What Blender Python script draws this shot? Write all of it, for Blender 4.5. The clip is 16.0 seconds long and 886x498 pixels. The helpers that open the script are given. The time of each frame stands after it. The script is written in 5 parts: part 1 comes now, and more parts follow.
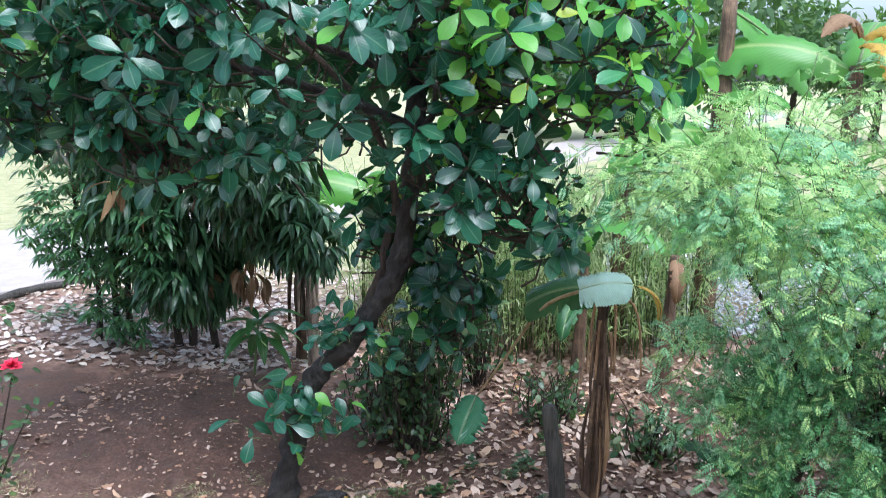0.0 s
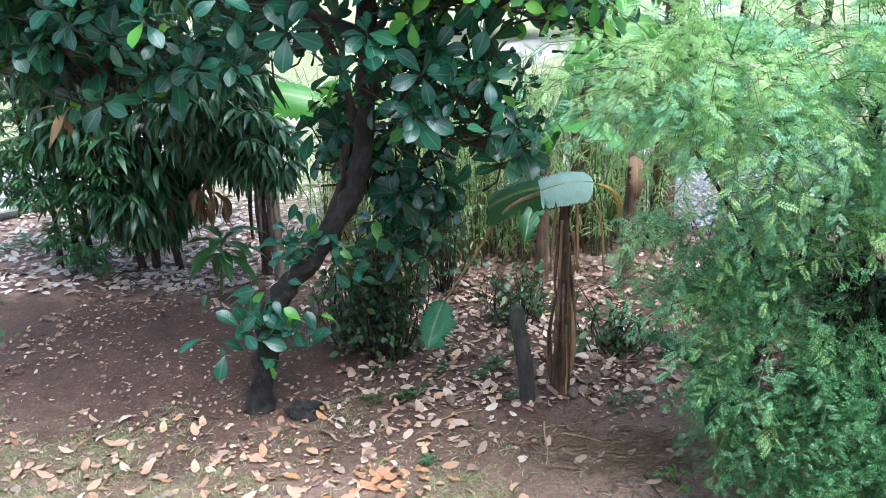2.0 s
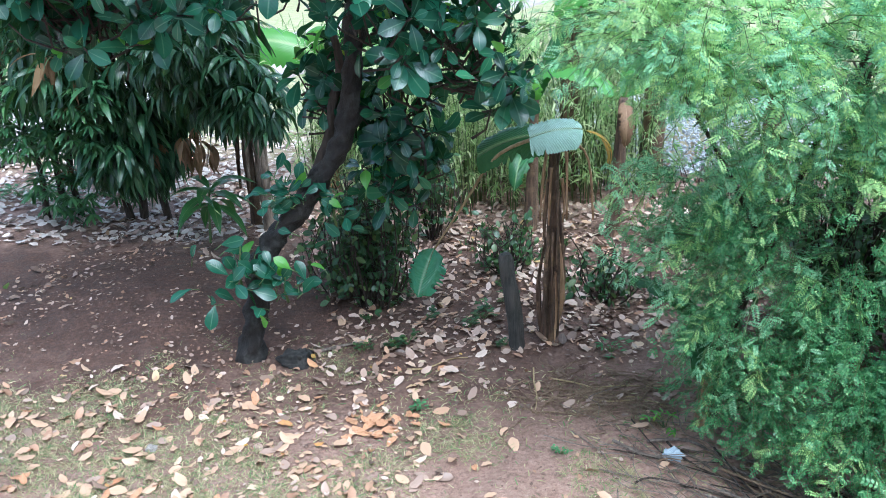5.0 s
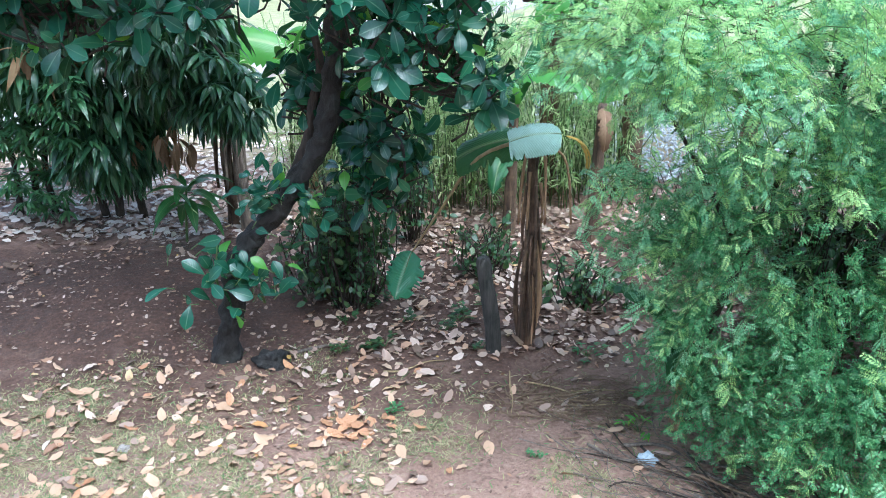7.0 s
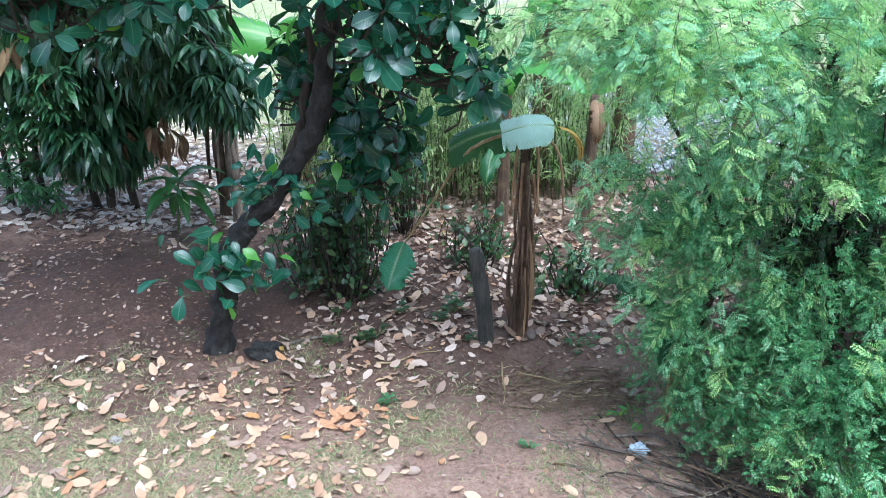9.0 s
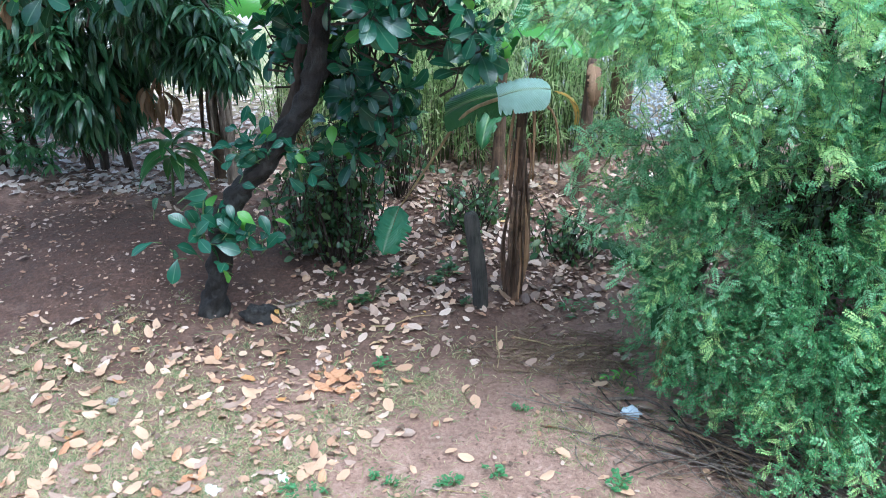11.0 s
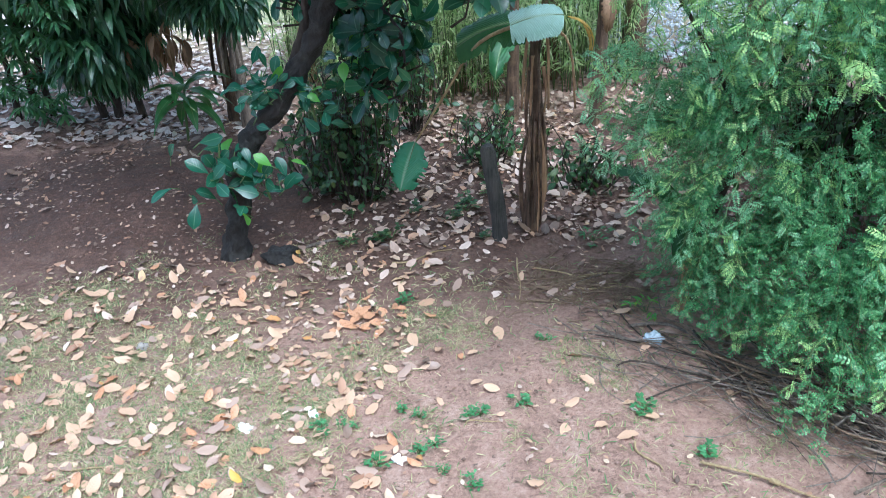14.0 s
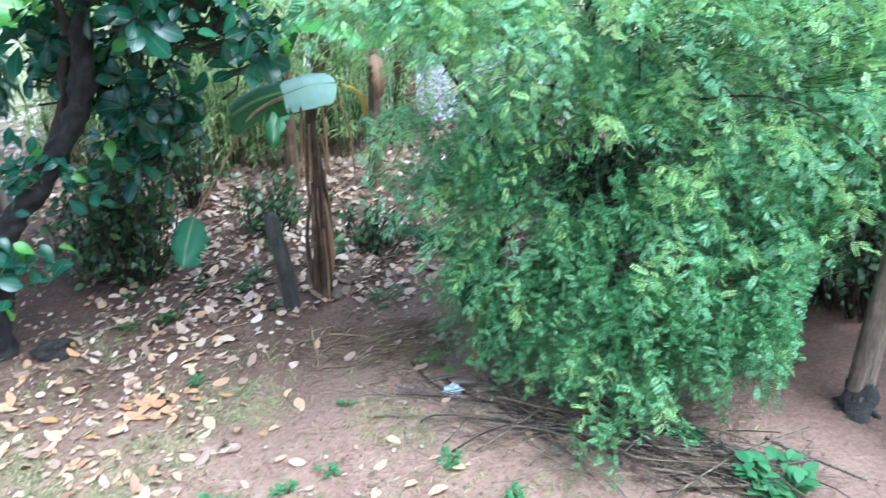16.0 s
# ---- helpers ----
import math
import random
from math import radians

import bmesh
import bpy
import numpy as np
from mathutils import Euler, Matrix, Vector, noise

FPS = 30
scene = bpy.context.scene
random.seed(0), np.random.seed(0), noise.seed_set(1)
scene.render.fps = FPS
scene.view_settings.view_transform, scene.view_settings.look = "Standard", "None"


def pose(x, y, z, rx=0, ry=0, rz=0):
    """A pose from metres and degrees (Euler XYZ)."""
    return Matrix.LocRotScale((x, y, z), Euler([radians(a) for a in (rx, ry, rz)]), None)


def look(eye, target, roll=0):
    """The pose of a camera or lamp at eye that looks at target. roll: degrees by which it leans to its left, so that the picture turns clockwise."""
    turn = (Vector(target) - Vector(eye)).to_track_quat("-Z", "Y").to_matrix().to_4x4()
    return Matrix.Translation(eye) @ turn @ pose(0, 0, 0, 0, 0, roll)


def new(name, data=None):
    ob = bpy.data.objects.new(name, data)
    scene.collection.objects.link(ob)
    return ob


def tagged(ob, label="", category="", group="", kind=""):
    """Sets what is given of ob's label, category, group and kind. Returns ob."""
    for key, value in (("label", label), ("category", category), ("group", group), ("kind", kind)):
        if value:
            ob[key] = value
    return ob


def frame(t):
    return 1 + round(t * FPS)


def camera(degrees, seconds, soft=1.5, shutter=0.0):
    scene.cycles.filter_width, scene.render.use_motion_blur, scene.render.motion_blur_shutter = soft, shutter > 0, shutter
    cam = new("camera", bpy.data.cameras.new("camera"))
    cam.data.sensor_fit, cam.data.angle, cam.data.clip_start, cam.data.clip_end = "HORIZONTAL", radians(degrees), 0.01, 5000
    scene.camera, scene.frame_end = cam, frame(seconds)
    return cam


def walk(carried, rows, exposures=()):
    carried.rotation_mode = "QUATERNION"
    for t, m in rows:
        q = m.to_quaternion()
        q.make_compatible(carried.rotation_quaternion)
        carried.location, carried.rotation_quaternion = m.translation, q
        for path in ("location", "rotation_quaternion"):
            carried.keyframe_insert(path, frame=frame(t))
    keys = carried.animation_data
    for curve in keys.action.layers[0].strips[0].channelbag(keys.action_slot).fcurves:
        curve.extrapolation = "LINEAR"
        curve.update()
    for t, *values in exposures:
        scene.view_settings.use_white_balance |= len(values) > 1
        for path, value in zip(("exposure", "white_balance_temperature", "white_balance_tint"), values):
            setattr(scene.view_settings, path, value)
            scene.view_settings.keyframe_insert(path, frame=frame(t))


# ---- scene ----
cam = camera(55.217, 16.0, soft=0.8, shutter=0.5)
EYE = (0.0, 0.0, 2.6)


def aim(turn, down, lean):
    """The camera at EYE, turned to the right, tilted down and leaned, in degrees."""
    a, b = radians(turn), radians(down)
    way = Vector((math.sin(a) * math.cos(b), math.cos(a) * math.cos(b), -math.sin(b)))
    return look(EYE, Vector(EYE) + way, LEAN * lean)


LEAN = -1.0
EXPOSURES = [(0.0, 1.25, 5450, 8), (4.0, 1.3, 5100, 3), (9.0, 1.32, 5000, 1.5), (14.5, 1.2, 5000, 2), (16.0, 1.6, 4850, -1.5)]
PATH = [
    (0.0, aim(-5.522, 11.572, -1.028)),
    (0.5, aim(-4.822, 13.395, -0.588)),
    (1.0, aim(-3.731, 15.468, 0.054)),
    (1.5, aim(-2.914, 17.097, 0.984)),
    (2.0, aim(-2.920, 17.834, 1.478)),
    (2.5, aim(-3.154, 18.018, 1.867)),
    (3.0, aim(-3.135, 18.422, 1.938)),
    (3.5, aim(-3.074, 19.073, 2.043)),
    (4.0, aim(-2.856, 20.318, 2.153)),
    (6.5, aim(-1.063, 21.651, 0.475)),
    (7.0, aim(-0.668, 21.196, 0.219)),
    (7.5, aim(-0.160, 20.954, 0.077)),
    (8.0, aim(-0.000, 21.000, -0.000)),
    (8.5, aim(-0.019, 21.046, 0.084)),
    (9.0, aim(-0.132, 21.781, 0.023)),
    (11.5, aim(0.289, 25.245, -0.471)),
    (12.0, aim(0.316, 26.497, 0.010)),
    (12.5, aim(-0.052, 26.805, 0.935)),
    (13.0, aim(-0.569, 26.649, 1.812)),
    (13.5, aim(-1.029, 27.483, 2.213)),
    (14.0, aim(-1.279, 28.609, 2.643)),
    (14.5, aim(-0.894, 29.449, 2.717)),
    (15.0, aim(3.447, 28.597, 1.915)),
    (15.5, aim(9.655, 26.809, 1.586)),
    (16.0, aim(14.600, 24.658, 0.847)),
]
walk(cam, PATH, EXPOSURES)

# ---- world and light ----
world = bpy.data.worlds.new("overcast_sky")
scene.world = world
world.use_nodes = True
wn, wl = world.node_tree.nodes, world.node_tree.links
sky = wn.new("ShaderNodeTexSky")
sky.sky_type, sky.sun_disc = "NISHITA", False
SUN_UP, SUN_TURN = radians(62), radians(150)
sky.sun_elevation, sky.sun_rotation = SUN_UP, SUN_TURN
sky.air_density, sky.dust_density, sky.ozone_density = 1.0, 4.0, 1.0
pale = wn.new("ShaderNodeHueSaturation")
pale.inputs["Saturation"].default_value = 0.55
wl.new(sky.outputs[0], pale.inputs["Color"])
wl.new(pale.outputs[0], wn["Background"].inputs[0])
wn["Background"].inputs[1].default_value = 0.15

sun = new("sun", bpy.data.lights.new("sun", "SUN"))
sun.data.energy, sun.data.angle, sun.data.color = 1.5, radians(40), (1.0, 0.95, 0.88)
sun.matrix_world = look((0, 0, 0), (-math.sin(SUN_TURN) * math.cos(SUN_UP), -math.cos(SUN_TURN) * math.cos(SUN_UP), -math.sin(SUN_UP)))

# ---- materials ----


class Nodes:
    """A short way to wire a node material."""

    def __init__(self, name):
        self.m = bpy.data.materials.new(name)
        self.m.use_nodes = True
        self.t = self.m.node_tree
        self.b = self.t.nodes["Principled BSDF"]
        self.out = self.t.nodes["Material Output"]

    def add(self, kind, **inputs):
        n = self.t.nodes.new(kind)
        for k, v in inputs.items():
            s = n.inputs[k.replace("_", " ")]
            if isinstance(v, bpy.types.NodeSocket):
                self.t.links.new(v, s)
            else:
                s.default_value = v
        return n

    def link(self, a, b):
        self.t.links.new(a, b)

    def ramp(self, fac, stops):
        n = self.t.nodes.new("ShaderNodeValToRGB")
        el = n.color_ramp.elements
        while len(el) < len(stops):
            el.new(0.5)
        for e, (p, c) in zip(el, stops):
            e.position, e.color = p, (*c, 1)
        self.link(fac, n.inputs[0])
        return n.outputs[0]

    def noise(self, scale, detail=4.0, vec=None, rough=0.6):
        n = self.add("ShaderNodeTexNoise", Scale=scale, Detail=detail, Roughness=rough)
        if vec is not None:
            self.link(vec, n.inputs["Vector"])
        return n.outputs["Fac"]

    def mix(self, fac, a, b, blend="MIX"):
        n = self.t.nodes.new("ShaderNodeMix")
        n.data_type, n.blend_type = "RGBA", blend
        for v, s in ((fac, n.inputs[0]), (a, n.inputs[6]), (b, n.inputs[7])):
            if isinstance(v, bpy.types.NodeSocket):
                self.link(v, s)
            elif isinstance(v, tuple):
                s.default_value = (*v, 1)
            else:
                s.default_value = v
        return n.outputs[2]

    def math(self, op, a, b=0.0):
        n = self.t.nodes.new("ShaderNodeMath")
        n.operation = op
        for v, s in ((a, n.inputs[0]), (b, n.inputs[1])):
            if isinstance(v, bpy.types.NodeSocket):
                self.link(v, s)
            else:
                s.default_value = v
        return n.outputs[0]

    def bump(self, height, strength, distance=0.01):
        n = self.add("ShaderNodeBump", Strength=strength, Distance=distance, Height=height)
        self.link(n.outputs[0], self.b.inputs["Normal"])

    def pos(self):
        return self.t.nodes.new("ShaderNodeNewGeometry").outputs["Position"]

    def obj(self):
        return self.t.nodes.new("ShaderNodeTexCoord").outputs["Object"]

    def done(self, color, rough):
        for v, k in ((color, "Base Color"), (rough, "Roughness")):
            if isinstance(v, bpy.types.NodeSocket):
                self.link(v, self.b.inputs[k])
            else:
                self.b.inputs[k].default_value = (*v, 1) if isinstance(v, tuple) else v
        return self.m


def leaf_material(name, stops, rough=0.35, thin=0.3, veins=0.35, side_veins=9.0, rib=(0.30, 0.38, 0.14), blotch=None, fade=(0.12, 0.24, 0.07), glow=(0.25, 0.5, 0.07), relief=0.12):
    """Leaf colours drawn leaf by leaf, with a pale midrib, side veins and some light through the blade."""
    n = Nodes(name)
    geo = n.t.nodes.new("ShaderNodeNewGeometry")
    col = n.ramp(geo.outputs["Random Per Island"], stops)
    uv = n.t.nodes.new("ShaderNodeTexCoord").outputs["UV"]
    sep = n.t.nodes.new("ShaderNodeSeparateXYZ")
    n.link(uv, sep.inputs[0])
    off = n.math("ABSOLUTE", n.math("SUBTRACT", sep.outputs[0], 0.5))
    big = n.noise(22.0, 3.0, n.pos())
    col = n.mix(n.ramp(big, [(0.3, (0, 0, 0)), (0.7, (0.55, 0.55, 0.55))]), col, n.mix(0.4, col, fade))
    if blotch:
        spots = n.noise(55.0, 4.0, n.pos(), 0.7)
        col = n.mix(n.ramp(spots, [(0.5, (0, 0, 0)), (0.62, (0.8, 0.8, 0.8))]), col, blotch)
    mid = n.ramp(off, [(0.0, (1, 1, 1)), (0.06, (0, 0, 0))])
    if veins > 0:
        col = n.mix(n.math("MULTIPLY", mid, veins), col, rib)
        wave = n.math("SINE", n.math("MULTIPLY", n.math("SUBTRACT", sep.outputs[1], n.math("MULTIPLY", off, 0.5)), side_veins * 6.28))
        n.bump(n.math("ADD", n.math("MULTIPLY", wave, 0.5), n.math("MULTIPLY", big, 0.8)), relief, 0.004)
    n.done(col, rough)
    if thin > 0:
        tr = n.add("ShaderNodeBsdfTranslucent")
        n.link(n.mix(0.55, col, glow), tr.inputs["Color"])
        mx = n.add("ShaderNodeMixShader", Fac=thin)
        n.link(n.b.outputs[0], mx.inputs[1])
        n.link(tr.outputs[0], mx.inputs[2])
        n.link(mx.outputs[0], n.out.inputs[0])
    return n.m


def bark_material(name, dark, light, scale=14.0, stretch=0.2, rough=0.85, moss=None, depth=0.9):
    n = Nodes(name)
    mp = n.t.nodes.new("ShaderNodeMapping")
    mp.inputs["Scale"].default_value = (1, 1, stretch)
    n.link(n.obj(), mp.inputs[0])
    grain = n.noise(scale * 3, 6.0, mp.outputs[0], 0.7)
    large = n.noise(scale * 0.35, 3.0, n.obj())
    col = n.ramp(n.math("ADD", n.math("MULTIPLY", grain, 0.65), n.math("MULTIPLY", large, 0.35)), [(0.36, dark), (0.62, light)])
    if moss:
        col = n.mix(n.ramp(n.noise(9.0, 5.0, n.obj()), [(0.52, (0, 0, 0)), (0.66, (0.75, 0.75, 0.75))]), col, moss)
    n.bump(n.math("ADD", grain, n.math("MULTIPLY", large, 0.6)), depth, 0.035)
    return n.done(col, rough)


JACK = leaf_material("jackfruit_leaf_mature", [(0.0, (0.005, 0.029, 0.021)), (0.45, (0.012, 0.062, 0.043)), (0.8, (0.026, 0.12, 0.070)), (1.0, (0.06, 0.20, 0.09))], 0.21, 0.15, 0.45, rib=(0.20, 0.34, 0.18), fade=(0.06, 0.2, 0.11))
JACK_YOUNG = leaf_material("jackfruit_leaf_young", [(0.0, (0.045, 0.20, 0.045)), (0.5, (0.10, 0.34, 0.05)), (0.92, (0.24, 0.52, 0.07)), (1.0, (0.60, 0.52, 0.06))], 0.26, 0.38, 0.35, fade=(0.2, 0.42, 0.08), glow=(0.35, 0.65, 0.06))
MANGO = leaf_material("mango_leaf", [(0.0, (0.006, 0.026, 0.017)), (0.6, (0.018, 0.066, 0.038)), (1.0, (0.07, 0.17, 0.075))], 0.28, 0.14, 0.35, 14.0)
MANGO_DRY = leaf_material("withered_leaf", [(0.0, (0.12, 0.06, 0.025)), (1.0, (0.30, 0.19, 0.09))], 0.7, 0.2, 0.2, fade=(0.42, 0.29, 0.2), glow=(0.5, 0.3, 0.15))
NARROW = leaf_material("narrow_leaf", [(0.0, (0.03, 0.095, 0.05)), (0.6, (0.065, 0.175, 0.085)), (1.0, (0.14, 0.28, 0.11))], 0.3, 0.25, 0.25)
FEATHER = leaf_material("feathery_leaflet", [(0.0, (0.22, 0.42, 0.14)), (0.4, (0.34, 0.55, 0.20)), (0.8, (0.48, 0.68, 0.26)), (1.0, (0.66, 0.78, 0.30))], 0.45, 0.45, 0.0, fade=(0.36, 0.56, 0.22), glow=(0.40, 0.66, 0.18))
FEATHER_TEAL = leaf_material("feathery_leaflet_shade_teal", [(0.0, (0.10, 0.28, 0.14)), (0.5, (0.21, 0.44, 0.22)), (1.0, (0.38, 0.60, 0.32))], 0.42, 0.38, 0.0, fade=(0.24, 0.46, 0.25), glow=(0.30, 0.58, 0.22))
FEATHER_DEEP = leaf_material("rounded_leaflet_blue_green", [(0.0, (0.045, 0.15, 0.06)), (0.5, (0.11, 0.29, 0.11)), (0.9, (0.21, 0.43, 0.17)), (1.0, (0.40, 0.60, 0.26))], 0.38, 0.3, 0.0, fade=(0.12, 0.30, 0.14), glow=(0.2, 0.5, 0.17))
REED = leaf_material("reed_leaf", [(0.0, (0.18, 0.32, 0.11)), (0.4, (0.40, 0.54, 0.22)), (0.75, (0.60, 0.66, 0.36)), (1.0, (0.74, 0.72, 0.50))], 0.5, 0.5, 0.2, glow=(0.55, 0.68, 0.28))
SAPLING = leaf_material("sapling_leaf", [(0.0, (0.025, 0.10, 0.035)), (1.0, (0.06, 0.18, 0.045))], 0.3, 0.25, 0.5, 14.0)
WEED = leaf_material("weed_leaf", [(0.0, (0.05, 0.18, 0.08)), (1.0, (0.12, 0.32, 0.14))], 0.45, 0.3, 0.2)
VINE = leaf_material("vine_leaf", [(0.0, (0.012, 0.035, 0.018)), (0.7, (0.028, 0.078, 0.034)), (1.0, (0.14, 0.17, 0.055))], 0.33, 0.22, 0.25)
BANANA = leaf_material("banana_leaf_green", [(0.0, (0.09, 0.30, 0.06)), (1.0, (0.17, 0.42, 0.08))], 0.24, 0.45, 0.8, 30.0, (0.45, 0.55, 0.22), relief=0.3)
BANANA_DARK = leaf_material("banana_leaf_dark", [(0.0, (0.02, 0.09, 0.035)), (1.0, (0.035, 0.13, 0.045))], 0.22, 0.2, 0.7, 30.0, (0.30, 0.42, 0.18), relief=0.7)
BANANA_MID = leaf_material("banana_leaf_mid", [(0.0, (0.06, 0.24, 0.14)), (1.0, (0.09, 0.30, 0.18))], 0.2, 0.3, 0.7, 30.0, (0.40, 0.52, 0.34), relief=0.7)
# the wet leaf's sky reflection is put into this pale base colour
BANANA_SHEEN = leaf_material("banana_leaf_sky_sheen", [(0.0, (0.50, 0.72, 0.66)), (1.0, (0.58, 0.78, 0.72))], 0.14, 0.25, 0.7, 30.0, (0.40, 0.52, 0.34), relief=0.7)
BANANA_YELLOW = leaf_material("banana_leaf_yellow", [(0.0, (0.55, 0.42, 0.03)), (1.0, (0.65, 0.36, 0.04))], 0.5, 0.4, 0.3, 24.0, blotch=(0.28, 0.14, 0.05), fade=(0.42, 0.29, 0.2), glow=(0.5, 0.3, 0.15))
BANANA_DEAD = leaf_material("banana_leaf_dead", [(0.0, (0.16, 0.085, 0.045)), (1.0, (0.32, 0.20, 0.11))], 0.8, 0.25, 0.3, 24.0, (0.4, 0.28, 0.16), (0.14, 0.08, 0.045), fade=(0.42, 0.29, 0.2), glow=(0.5, 0.3, 0.15))
LITTER = leaf_material("fallen_leaf_tan", [(0.0, (0.30, 0.16, 0.10)), (0.25, (0.46, 0.26, 0.16)), (0.55, (0.58, 0.37, 0.24)), (0.85, (0.66, 0.47, 0.33)), (0.97, (0.72, 0.58, 0.45)), (1.0, (0.60, 0.36, 0.05))], 0.45, 0.12, 0.25, 8.0, (0.42, 0.28, 0.15), None, fade=(0.42, 0.29, 0.2), glow=(0.5, 0.3, 0.15))
LITTER_OLD = leaf_material("fallen_leaf_old", [(0.0, (0.06, 0.036, 0.026)), (0.35, (0.23, 0.148, 0.11)), (0.65, (0.45, 0.315, 0.25)), (0.9, (0.60, 0.46, 0.38)), (1.0, (0.70, 0.56, 0.48))], 0.38, 0.05, 0.3, 8.0, (0.3, 0.22, 0.16), None, fade=(0.42, 0.29, 0.2), glow=(0.5, 0.3, 0.15))
# paler litter for open ground: sky brightness put into the leaf colour
LITTER_SKYLIT = leaf_material("fallen_leaf_skylit", [(0.0, (0.45, 0.34, 0.28)), (0.5, (0.66, 0.55, 0.48)), (1.0, (0.78, 0.70, 0.64))], 0.35, 0.05, 0.3, 8.0, (0.5, 0.4, 0.3), fade=(0.6, 0.5, 0.42), glow=(0.5, 0.3, 0.15))
LITTER_ORANGE = leaf_material("fallen_leaf_orange", [(0.0, (0.46, 0.21, 0.10)), (0.6, (0.58, 0.30, 0.16)), (1.0, (0.55, 0.27, 0.05))], 0.5, 0.12, 0.4, 8.0, (0.45, 0.3, 0.15), (0.38, 0.17, 0.08), fade=(0.42, 0.29, 0.2), glow=(0.5, 0.3, 0.15))
GRASS = leaf_material("short_grass", [(0.0, (0.07, 0.16, 0.06)), (0.26, (0.16, 0.24, 0.10)), (0.36, (0.34, 0.27, 0.15)), (0.75, (0.50, 0.39, 0.23)), (1.0, (0.64, 0.52, 0.34))], 0.6, 0.3, 0.0, fade=(0.45, 0.40, 0.27))
FAR_LEAF = leaf_material("distant_foliage", [(0.0, (0.03, 0.07, 0.03)), (0.6, (0.06, 0.12, 0.045)), (1.0, (0.12, 0.19, 0.06))], 0.6, 0.25, 0.0)

BARK = bark_material("jackfruit_bark", (0.005, 0.0045, 0.0045), (0.042, 0.035, 0.031), 11.0, 0.45, 0.65, (0.08, 0.08, 0.074), depth=1.0)
BARK_BROWN = bark_material("brown_bark", (0.022, 0.016, 0.012), (0.095, 0.068, 0.05), 14.0, 0.25)
SHEATH_DARK = bark_material("banana_sheath_dark", (0.03, 0.019, 0.013), (0.22, 0.135, 0.085), 16.0, 0.06, 0.7, (0.30, 0.19, 0.11))
SHEATH_TAN = bark_material("banana_sheath_tan", (0.20, 0.11, 0.06), (0.56, 0.35, 0.20), 12.0, 0.07, 0.7)
DEADWOOD = bark_material("grey_dead_stem", (0.06, 0.045, 0.035), (0.36, 0.28, 0.21), 11.0, 0.14, 0.85, (0.14, 0.10, 0.07))
POST = bark_material("weathered_post", (0.028, 0.028, 0.026), (0.11, 0.10, 0.088), 16.0, 0.08, 0.9)
TWIG = bark_material("dry_twig", (0.09, 0.07, 0.058), (0.34, 0.275, 0.225), 20.0, 0.3, 0.85)
STRAW = bark_material("straw_cane", (0.32, 0.22, 0.10), (0.56, 0.43, 0.23), 14.0, 0.15, 0.6)
STRAW_DULL = bark_material("dull_fibre", (0.16, 0.10, 0.06), (0.36, 0.25, 0.16), 14.0, 0.15, 0.7)
STEM_GREEN = bark_material("green_stem", (0.06, 0.11, 0.03), (0.17, 0.24, 0.08), 10.0, 0.2, 0.5, depth=0.2)
CHAR = bark_material("blackened_wood", (0.010, 0.010, 0.010), (0.05, 0.045, 0.042), 18.0, 0.8, 0.8)


